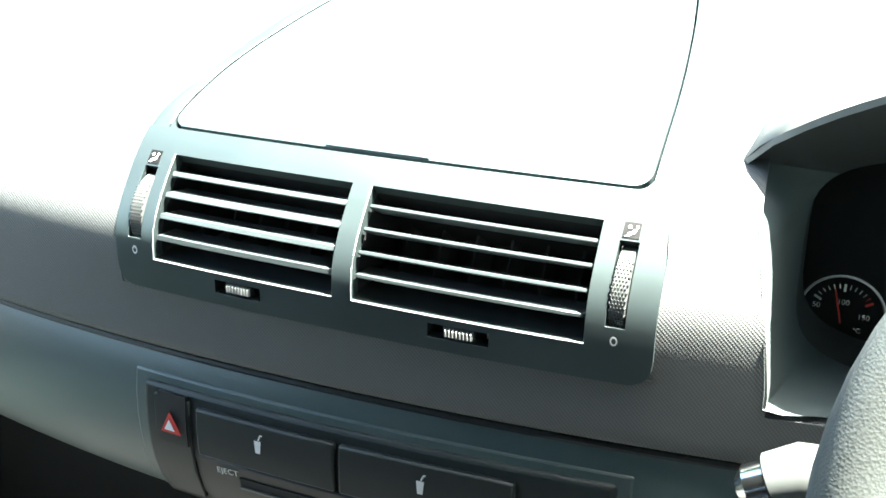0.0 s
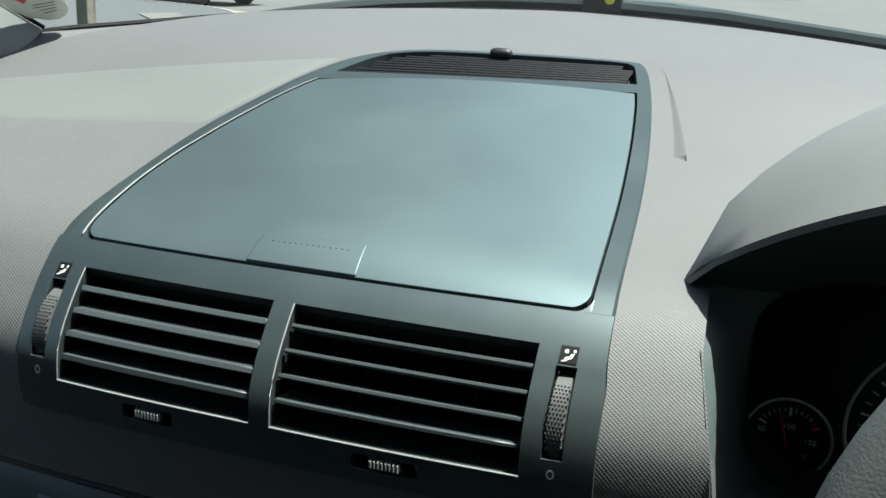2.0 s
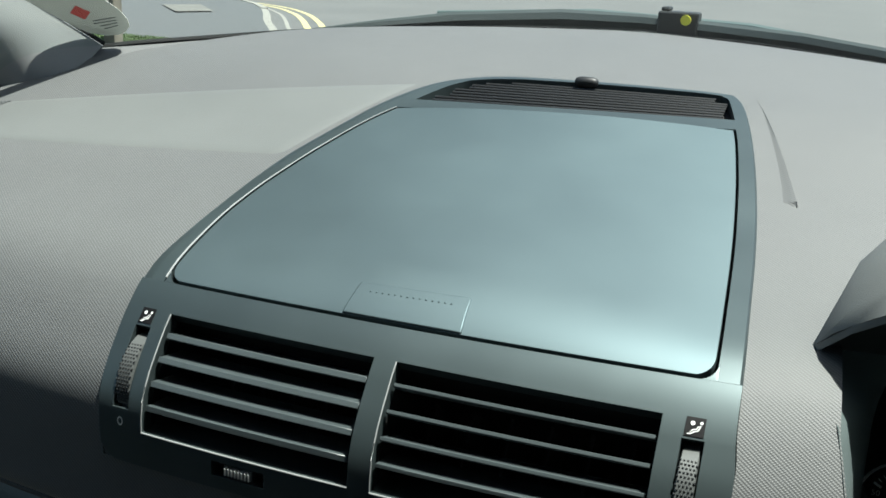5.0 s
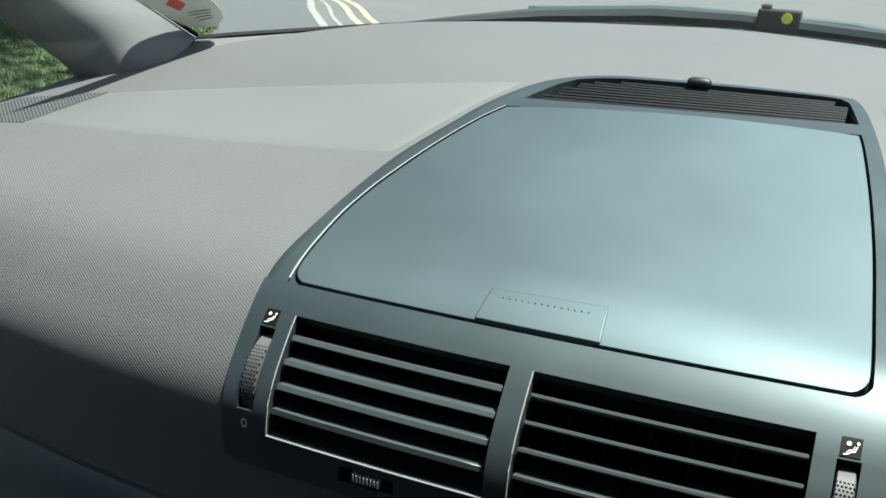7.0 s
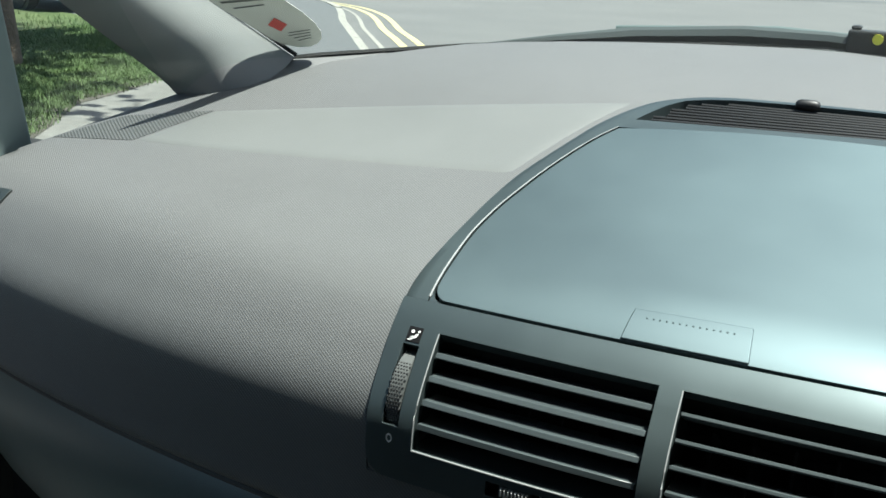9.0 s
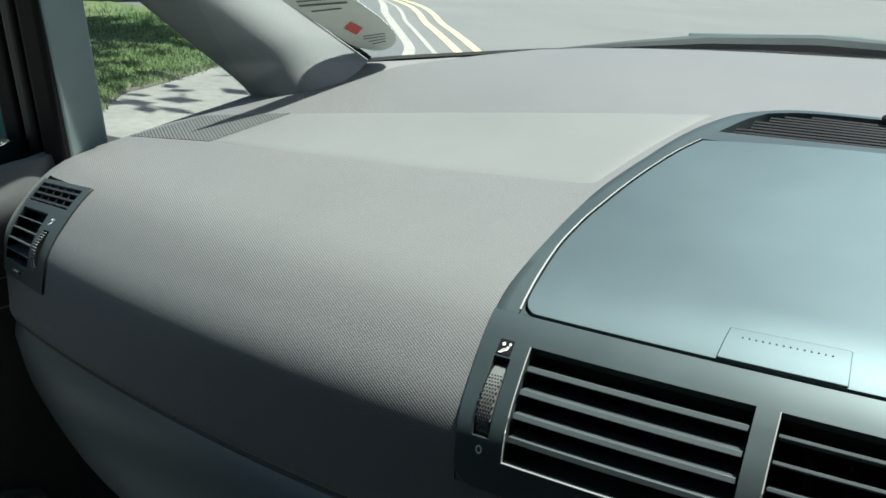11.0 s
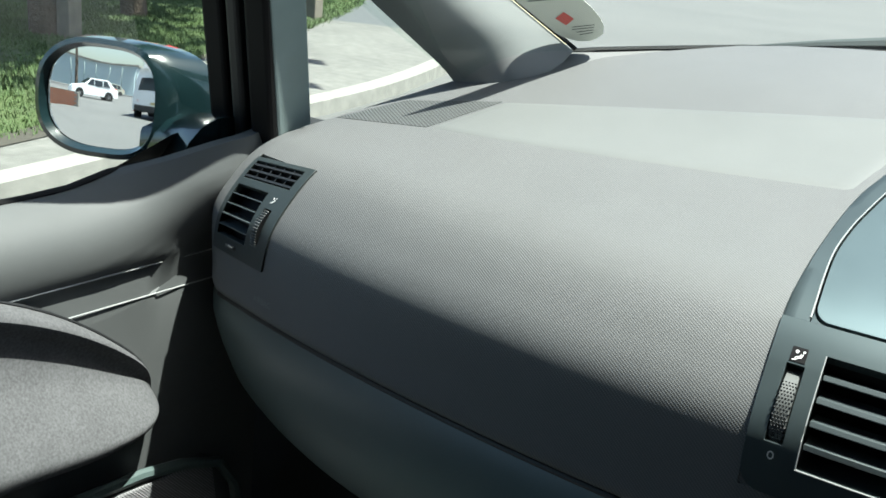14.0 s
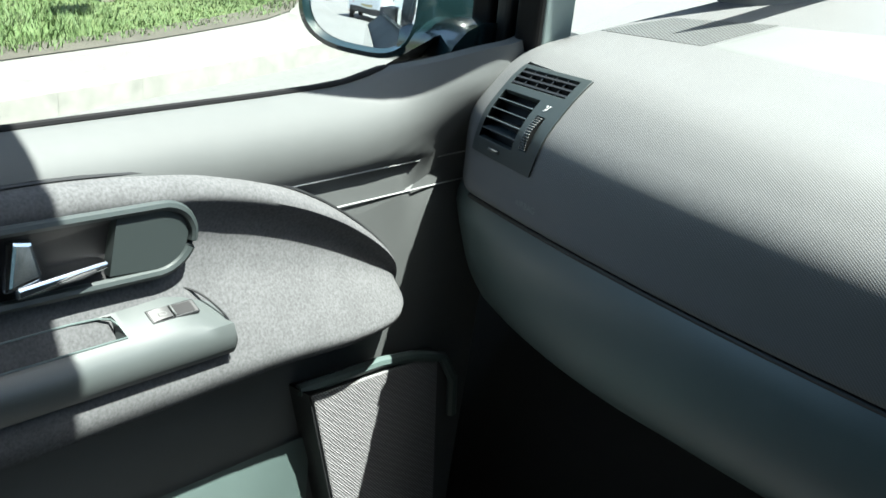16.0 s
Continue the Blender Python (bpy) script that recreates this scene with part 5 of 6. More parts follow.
for g in (side_glass, quarter_glass):
    g.visible_shadow = False

wiper = thing("windscreen_wiper", "dark wiper resting at the foot of the windscreen", "wiper", at=base_line(0.0))


def wip(x, up, out=0.028):
    return base_line(x) + Vector((0, out, up))


part("blade", tube([wip(x, u) for x, u in ((-0.306, -0.002), (-0.25, 0.002), (-0.18, 0.006), (-0.08, 0.008), (0.0, 0.008), (0.15, 0.006), (0.3, 0.004))], [0.002, 0.005, 0.008, 0.009, 0.008, 0.008, 0.007], 8, True, 1.0), HANDLE, wiper)
part("arm", tube([wip(x, u, 0.04) for x, u in ((-0.2, 0.012), (-0.05, 0.013), (0.1, 0.009), (0.32, 0.003))], [0.003, 0.005, 0.006, 0.007], 8), LOWER, wiper)
nozzle = thing("washer_nozzle", "small dark washer nozzle with a yellow tip", "washer nozzle", at=wip(0.036, 0.012))
soften(part("body", join_geo(box_geo(0.016, 0.054, 0.61, 0.63, 1.105, 1.128), box_geo(0.018, 0.027, 0.612, 0.628, 1.128, 1.132)), BLACK, nozzle, smooth=False), 0.003, 2)
part("tip", tube([(0.0425, 0.6105, 1.121), (0.0425, 0.607, 1.121)], 0.0048, 14), YELLOW, nozzle, "yellow round tip")
cowl = tagged(part("cowl_panel", sheet(lambda x, k: base_line(x) + Vector((0, 0.012 + 0.25 * k, -0.03 - 0.12 * k)), lin(-0.5, 0.5, 20), lin(0, 1, 3)), BLACK), "black plastic scuttle below the windscreen", "cowl", kind="structure")

# permit sticker inside the glass
SB, SD = Vector((0.141, 0.109, 0.012)).normalized(), Vector((-0.052, -0.138, 0.077)).normalized()
S0 = PR0 - SB.cross(SD).normalized() * 0.0065


def st(a, b, n=0.0):
    return S0 + SB * a * 0.78 + SD * b + SB.cross(SD) * n


permit = thing("permit_sticker", "white rounded permit sticker with a red diamond", "sticker", at=st(0.03, 0.05))
tongue = [(-0.001, 0.15), (-0.001, 0.022), (0.004, 0.012), (0.014, 0.006), (0.028, 0.006), (0.042, 0.012), (0.056, 0.022), (0.067, 0.036), (0.074, 0.052), (0.078, 0.072), (0.079, 0.15)]
NT = len(tongue)
part("paper", ([st(a, b) for a, b in tongue] + [st(a, b, 0.0006) for a, b in tongue], [tuple(range(NT)), tuple(range(2 * NT - 1, NT - 1, -1))] + [(i, (i + 1) % NT, (i + 1) % NT + NT, i + NT) for i in range(NT)]), STICKER, permit, smooth=False)
part("diamond", ([st(a, b, 0.0012) for a, b in ((0.02, 0.051), (0.023, 0.038), (0.042, 0.051), (0.039, 0.064))] , [(0, 1, 2, 3)]), RED, permit, "red printed diamond", smooth=False)
for b, a0, a1, w in ((0.1, 0.012, 0.062, 0.0022), (0.092, 0.008, 0.066, 0.0035), (0.082, 0.012, 0.05, 0.0022), (0.034, 0.028, 0.058, 0.0014), (0.029, 0.024, 0.054, 0.0014), (0.024, 0.026, 0.05, 0.0014), (0.019, 0.026, 0.046, 0.0014)):
    part("print_bar", ([st(a0, b, 0.0012), st(a1, b + 0.005, 0.0012), st(a1, b + 0.005 + w, 0.0012), st(a0, b + w, 0.0012)], [(0, 1, 2, 3)]), GREY_PART, permit, smooth=False)
part("red_bar", ([st(0.0, 0.106, 0.0012), st(0.05, 0.11, 0.0012), st(0.05, 0.116, 0.0012), st(0.0, 0.112, 0.0012)], [(0, 1, 2, 3)]), RED, permit, "red printed band", smooth=False)


# ---- door mirror ----
wing = thing("door_mirror", "dark green door mirror with silvered glass", "wing mirror", at=(-0.82, 0.2, 0.96))
MN = Vector((0.47, -1.61, 0.165)).normalized()
MR = Vector((0, 0, 1)).cross(MN).normalized() * -1
MU = MN.cross(MR) * -1
if MU.z < 0:
    MU = -MU
if MR.x < 0:
    MR = -MR
MC = Vector((-0.853, 0.2, 0.985))


def mirror_outline(k, grow=0.0):
    """The rounded outline of the glass, counted round once."""
    a = 2 * math.pi * k
    c, s = math.cos(a), math.sin(a)
    p = 0.55
    w = 0.0555 if c < 0 else 0.0605
    x = (w + grow) * math.copysign(abs(c) ** (p if c > 0 else 0.8), c)
    h = 0.0485 + grow
    y = h * math.copysign(abs(s) ** 0.72, s)
    if c < 0 and s > 0:
        y *= 1 - 0.12 * c * c
    return x, y


NM = 48
ring_pts = [mirror_outline(k / NM) for k in range(NM)]
bulge = lambda x, y: -0.42 * (x * x + y * y)
v, f = [MC + MN * 0.0], []
for q in (0.35, 0.7, 1.0):
    v += [MC + MR * x * q + MU * y * q + MN * bulge(x * q, y * q) for x, y in ring_pts]
f += [(0, 1 + k, 1 + (k + 1) % NM) for k in range(NM)]
for j in range(2):
    f += [(1 + j * NM + k, 1 + j * NM + (k + 1) % NM, 1 + (j + 1) * NM + (k + 1) % NM, 1 + (j + 1) * NM + k) for k in range(NM)]
part("mirror_glass", (v, f), MIRROR, wing, "silvered convex mirror glass")
shell_v, shell_f = [], []
STEPS = [(0.0, 0.0, 0.002), (0.004, 0.008, 0.012), (0.009, 0.006, 0.011), (0.011, -0.01, 0.0), (0.009, -0.04, 0.0), (-0.002, -0.072, 0.0), (-0.022, -0.096, 0.0), (-0.045, -0.108, 0.0)]
for g, d, _ in STEPS:
    for k in range(NM):
        x, y = mirror_outline(k / NM, g)
        kx = 1.0 + (0.55 if x > 0 else 0.0) * min(1.0, max(0.0, -d / 0.03)) * (1 if d < 0 else 0)
        shell_v.append(MC + MR * x * kx + MU * y + MN * d)
for j in range(len(STEPS) - 1):
    for k in range(NM):
        shell_f.append((j * NM + k, j * NM + (k + 1) % NM, (j + 1) * NM + (k + 1) % NM, (j + 1) * NM + k))
shell_f.append(tuple(range((len(STEPS) - 1) * NM, len(STEPS) * NM)))
part("shell", (shell_v, shell_f), PAINT, wing, "glossy dark green shell")
part("mirror_arm", tube([(-0.8, 0.24, 0.945), (-0.765, 0.235, 0.95), (-0.735, 0.225, 0.955), (-0.715, 0.22, 0.95)], [0.034, 0.03, 0.034, 0.042], 14), PAINT, wing)

# ---- the rest of the car's shell, closing the cabin ----
shell = thing("cabin_shell", "dark green people carrier body around the cabin", "car body", at=(0, -1, 0.2), kind="structure")
# Roof is out of view; its front edge is set to place the door's shadow.
part("roof", sheet(lambda x, y: Vector((x, y, 1.56 + 0.03 * (1 - (x / 0.66) ** 2))), lin(-0.66, 0.66, 8), lin(-2.6, -0.206, 6)), HEADLINER, shell, "pale cloth headliner")
part("roof_skin", sheet(lambda x, y: Vector((x, y, 1.6 + 0.03 * (1 - (x / 0.66) ** 2))), lin(-0.68, 0.68, 8), lin(-2.62, -0.190, 6)), PAINT, shell)
part("floor_pan", box_geo(-0.8, 0.8, -2.6, 0.34, 0.28, 0.34), SEATCLOTH, shell)
part("bulkhead", box_geo(-0.8, 0.8, 0.33, 0.36, 0.3, 0.97), VOID, shell)
part("far_door", box_geo(0.76, 0.82, -2.6, 0.34, 0.3, 0.95), DOOR, shell)
part("rear_door", box_geo(-0.90, -0.84, -2.6, -0.98, 0.3, 0.95), DOOR, shell)
# Rear panes, all out of view, let little light into the cabin.
for x in (-0.745, 0.745):
    for y0, y1 in ((-1.84, -0.92), (-2.58, -1.96)):
        rear_glass = part("rear_side_glass", hull8([(x, y0, 0.94), (x, y1, 0.94), (x + 0.004, y1, 0.94), (x + 0.004, y0, 0.94)], [(x * 0.89, y0, 1.57), (x * 0.89, y1, 1.57), (x * 0.89 + 0.004, y1, 1.57), (x * 0.89 + 0.004, y0, 1.57)]), DARKGLASS, shell, smooth=False)
# Unseen pane added to hold back light from the driver's side.
part("driver_window", hull8([(0.765, -0.82, 0.94), (0.765, 0.2, 0.94), (0.769, 0.2, 0.94), (0.769, -0.82, 0.94)], [(0.68, -0.82, 1.57), (0.68, -0.1, 1.57), (0.684, -0.1, 1.57), (0.684, -0.82, 1.57)]), SHADEGLASS, shell, "unseen driver window, tint added to cut the light", smooth=False)
part("tailgate_glass", box_geo(-0.66, 0.66, -2.64, -2.636, 1.05, 1.57), DARKGLASS, shell)
for x in (-0.39, 0.39):
    seat = thing("front_seat", "dark grey cloth front car seat with headrest", "car seat", at=(x, -0.95, 0.34), group="front seats")
    soften(part("cushion", hull8([(x - 0.25, -1.05, 0.4), (x + 0.25, -1.05, 0.4), (x + 0.25, -0.56, 0.42), (x - 0.25, -0.56, 0.42)], [(x - 0.24, -1.05, 0.56), (x + 0.24, -1.05, 0.56), (x + 0.24, -0.56, 0.6), (x - 0.24, -0.56, 0.6)]), SEATCLOTH, seat), 0.04, 3)
    soften(part("backrest", hull8([(x - 0.24, -1.1, 0.5), (x + 0.24, -1.1, 0.5), (x + 0.24, -0.96, 0.5), (x - 0.24, -0.96, 0.5)], [(x - 0.2, -1.28, 1.18), (x + 0.2, -1.28, 1.18), (x + 0.2, -1.16, 1.18), (x - 0.2, -1.16, 1.18)]), SEATCLOTH, seat), 0.04, 3)
    soften(part("headrest", box_geo(x - 0.13, x + 0.13, -1.3, -1.19, 1.22, 1.42), SEATCLOTH, seat), 0.04, 3)
    part("seat_base", box_geo(x - 0.2, x + 0.2, -1.05, -0.6, 0.34, 0.41), BLACK, seat)
part("tailgate", box_geo(-0.82, 0.82, -2.66, -2.6, 0.3, 1.05), DOOR, shell)
for x, y in ((-0.75, -0.85), (0.74, -0.85), (-0.75, -1.9), (0.74, -1.9)):
    part("pillar_post", hull8([(x - 0.03, y - 0.06, 0.9), (x + 0.03, y - 0.06, 0.9), (x + 0.03, y + 0.06, 0.9), (x - 0.03, y + 0.06, 0.9)], [(x * 0.88 - 0.03, y - 0.06, 1.58), (x * 0.88 + 0.03, y - 0.06, 1.58), (x * 0.88 + 0.03, y + 0.06, 1.58), (x * 0.88 - 0.03, y + 0.06, 1.58)]), PILLAR, shell)

# ---- outside: ground, road, pavement, grass ----
def gz(y):
    return -0.1 - 0.025 * max(0.0, min(y, 22.0) - 12.0)


GX = [-400, -120, -60, -40, -25, -15, -8, -4, 0, 4, 10, 20, 40, 80, 150, 400]
GY = [-400, -120, -50, -20, -8, 0, 3, 6, 9, 12, 16, 22, 30, 40, 50, 60, 75, 90, 150, 400]
ground = tagged(part("road", sheet(lambda x, y: Vector((x, y, gz(y))), GX, GY), ASPHALT), "sun-bleached grey asphalt road", "road", kind="structure")
KERBLINE = [(-60, -9), (-20, -7.5), (-9, -6.6), (-5.4, -5.6), (-3.9, -4.2), (-3.42, -2.2), (-3.38, 0), (-3.44, 2.4), (-3.62, 4.0), (-3.76, 5.6), (-4.2, 7.3), (-4.9, 9.0), (-5.7, 10.3), (-6.55, 11.6), (-7.5, 13.1), (-8.55, 14.9), (-9.7, 16.7), (-11.1, 18.4), (-13.0, 19.7), (-16, 20.8), (-24, 22.5), (-60, 30)]


def along(points, per=6):
    return [tuple(p) for p in catmull(points, per)]


KL = along(KERBLINE)


def offset(points, d):
    out = []
    for i, p in enumerate(points):
        a, b = points[max(i - 1, 0)], points[min(i + 1, len(points) - 1)]
        t = Vector((b[0] - a[0], b[1] - a[1])).normalized()
        out.append((p[0] - t.y * d, p[1] + t.x * d))
    return out


def ribbon(points, d0, d1, h0, h1):
    a, b = offset(points, d0), offset(points, d1)
    n = len(points)
    v = [(x, y, gz(y) + h0) for x, y in a] + [(x, y, gz(y) + h1) for x, y in b]
    return v, [(i, i + 1, n + i + 1, n + i) for i in range(n - 1)]


def verge(y):
    """The width of the pavement between kerb and grass."""
    return float(np.interp(y, [2.4, 3.4, 4.2, 5.0, 6.5, 8.0], [0.43, 0.46, 0.85, 1.3, 1.4, 1.5]))


def strip(points, d0, d1, h0, h1):
    """A ribbon whose edges keep their own distance from the kerb."""
    n = len(points)
    a = [offset(points, d0(p[1]))[i] for i, p in enumerate(points)]
    b = [offset(points, d1(p[1]))[i] for i, p in enumerate(points)]
    return [(x, y, gz(y) + h0) for x, y in a] + [(x, y, gz(y) + h1) for x, y in b], [(i, i + 1, n + i + 1, n + i) for i in range(n - 1)]


pave = tagged(part("pavement", strip([p for p in KL if p[1] < 8.2], lambda y: 0.12, verge, 0.1, 0.11), PAVING), "cracked sunlit tarmac pavement", "pavement", kind="structure")
tagged(part("pavement", ribbon([p for p in KL if p[1] > 7.9], 0.12, 6.0, 0.101, 0.106), PATCH), "darker grey tarmac pavement at the corner", "pavement", kind="structure")
tagged(part("pavement_patch", ([(x, y, gz(y) + 0.118) for x, y in ((-9.16, 13.2), (-9.0, 13.95), (-10.3, 15.6), (-10.45, 14.7))], [(0, 1, 2, 3)]), PAVING), "pale repaired square in the pavement", "pavement", kind="structure")
kerb = tagged(new("kerb"), "pale weathered concrete kerb", "kerb", kind="structure")
for i in range(len(KL) - 1):
    if not -4 < KL[i][1] < 16:
        part("kerb_stone", join_geo(ribbon(KL[i:i + 2], 0.0, 0.0, 0.0, 0.11), ribbon(KL[i:i + 2], 0.0, 0.12, 0.11, 0.11)), KERB, kerb, smooth=False)
        continue
    seg = max(1, round((Vector(KL[i + 1]) - Vector(KL[i])).length / 0.9))
    for k in range(seg):
        a, b = Vector(KL[i]).lerp(Vector(KL[i + 1]), (k + 0.0012) / seg), Vector(KL[i]).lerp(Vector(KL[i + 1]), (k + 0.9988) / seg)
        h = 0.099 + 0.002 * random.random()
        pts = [tuple(a), tuple(b)]
        part("kerb_stone", join_geo(ribbon(pts, 0.0, 0.008, -0.02, h - 0.012), ribbon(pts, 0.008, 0.02, h - 0.012, h), ribbon(pts, 0.02, 0.12, h, h)), KERB, kerb, smooth=False)
tagged(part("gutter_line", ribbon([p for p in KL if p[1] > 7.2], -0.2, -0.26, 0.004, 0.004), KERB), "pale concrete edging along the gutter", "road marking", kind="structure")
for d in (0.46, 0.7):
    tagged(part("yellow_line", ribbon([p for p in KL if p[1] > 7.2], -d, -d - 0.1, 0.004, 0.004), YELLOWPAINT), "worn double yellow road line", "road marking", kind="structure", group="double yellow lines")
edge_line = [(x + 0.05 * noise.noise(Vector((x * 3, y * 3, 1))), y) for x, y in [offset(KL, verge(p[1]) + 0.03)[i] for i, p in enumerate(KL)] if y < 8.6] + [(-6.6, 9.3), (-12, 10.6), (-60, 15)]
n_edge = len(edge_line)
turf = tagged(part("lawn", ([(x, y, gz(y) + 0.118) for x, y in edge_line], [tuple(range(n_edge))]), SOIL), "rough green grass verge", "lawn", kind="structure")
tagged(part("earth_strip", strip([p for p in KL if p[1] < 8.6], lambda y: verge(y) - 0.06, lambda y: verge(y) + 0.08, 0.114, 0.122), DIRT), "dark bare earth between pavement and grass", "earth", kind="structure")


def tufts(n, seed, rect, hmin, hmax):
    rng = random.Random(seed)
    v, f = [], []
    while n > 0:
        x, y = rng.uniform(rect[0], rect[1]), rng.uniform(rect[2], rect[3])
        edge = float(np.interp(y, [p[1] for p in KL], [p[0] for p in KL])) - verge(y) + 0.02
        if x > edge - 0.06 * rng.random():
            continue
        n -= 1
        patch = noise.noise(Vector((x * 0.9, y * 0.9, 3.0)))
        hgt = rng.uniform(hmin, hmax) * (1 + 0.7 * patch)
        for _ in range(3):
            a = rng.uniform(0, 6.283)
            w = 0.0025 + 0.003 * rng.random()
            bx, by = x + rng.gauss(0, 0.02), y + rng.gauss(0, 0.02)
            lx, ly = math.cos(a) * hgt * 0.6, math.sin(a) * hgt * 0.6
            o = len(v)
            z = gz(by) + 0.11
            v += [(bx - math.sin(a) * w, by + math.cos(a) * w, z), (bx + math.sin(a) * w, by - math.cos(a) * w, z), (bx + lx, by + ly, z + hgt)]
            f.append((o, o + 1, o + 2))
    me = bpy.data.meshes.new("grass")
    me.from_pydata(v, [], f)
    me.materials.append(GRASS)
    return new("grass", me)


tagged(tufts(80000, 4, (-8.5, -3.7, -0.5, 9.5), 0.02, 0.05), "uneven sunlit grass blades", "grass", kind="stuff")
tagged(tufts(12000, 5, (-22, -8.5, -4, 9.5), 0.05, 0.1), "uneven grass blades further off", "grass", kind="stuff")


# ---- road lettering and lines ----
def road_words(words, x0, y0, x1, y1, height):
    d = Vector((x1 - x0, y1 - y0, 0))
    cu = bpy.data.curves.new("words", "FONT")
    cu.body, cu.size = words, 1.0
    tmp = bpy.data.objects.new("tmp", cu)
    me = bpy.data.meshes.new_from_object(tmp)
    bpy.data.objects.remove(tmp)
    w = max(v.co.x for v in me.vertices)
    h = max(v.co.y for v in me.vertices)
    up = Vector((x0 + d.x / 2, y0 + d.y / 2, 0)).normalized()
    for v in me.vertices:
        p = Vector((x0, y0, 0)) + d * (v.co.x / w) + up * height * (v.co.y / h)
        v.co = (p.x, p.y, gz(p.y) + 0.008)
    me.materials.clear()
    me.materials.append(ROADPAINT)
    return tagged(new("road_lettering", me), "white painted road lettering reading " + words, "road marking", kind="structure")


def road_bar(x0, y0, x1, y1, width, material=ROADPAINT, name="road_line", label="white painted road line"):
    pts = [(x0, y0), (x1, y1)]
    return tagged(part(name, ribbon(pts, 0, width, 0.008, 0.008), material, smooth=False), label, "road marking", kind="structure")


road_words("RESIDENTS", -12.88, 41.63, -8.69, 51.51, 6.5)
road_words("ONLY", -4.78, 54.66, -1.41, 61.43, 11.0)
road_bar(-9.76, 41.33, -4.64, 50.36, 0.9)
for k in range(5):
    road_bar(-16.2 + 0.3 * k, 36.6 + 0.75 * k, -16.0 + 0.3 * k, 37.1 + 0.75 * k, 0.9)
road_bar(-14.91, 25.51, -10.26, 32.60, 1.1, PATCH, "road_patch", "darker resurfaced strip of road")
road_bar(-10.26, 32.60, -0.83, 43.62, 1.5, PATCH, "road_patch", "darker resurfaced strip of road")


# ---- vehicles ----
def car_wheel(parent, x, y, r, w, side):
    v, f = [], []
    n = 24
    prof = [(0.0, -0.03), (0.55, -0.03), (0.62, 0.0), (0.66, 0.004), (0.95, 0.004), (1.0, -0.02), (1.0, -w)]
    for q, d in prof[2:]:
        v += [(x + side * d, y + r * q * math.cos(2 * math.pi * k / n), r + r * q * math.sin(2 * math.pi * k / n)) for k in range(n)]
    m = len(prof) - 2
    f = [(j * n + k, j * n + (k + 1) % n, (j + 1) * n + (k + 1) % n, (j + 1) * n + k) for j in range(m - 1) for k in range(n)]
    tyre = part("tyre", (v, f), TYRE, parent)
    v = [(x + side * -0.02, y, r)] + [(x + side * -0.012, y + r * 0.63 * math.cos(2 * math.pi * k / n), r + r * 0.63 * math.sin(2 * math.pi * k / n)) for k in range(n)]
    part("rim", (v, [(0, 1 + k, 1 + (k + 1) % n) for k in range(n)]), RIM, tyre)
    for k in range(5):
        a = 2 * math.pi * k / 5
        part("spoke", hull8([(x + side * -0.01, y + r * q * math.cos(a + e), r + r * q * math.sin(a + e)) for q, e in ((0.1, -0.5), (0.6, -0.13), (0.6, 0.13), (0.1, 0.5))],
                            [(x + side * 0.0, y + r * q * math.cos(a + e), r + r * q * math.sin(a + e)) for q, e in ((0.12, -0.3), (0.58, -0.09), (0.58, 0.09), (0.12, 0.3))]), RIM, tyre, smooth=False)


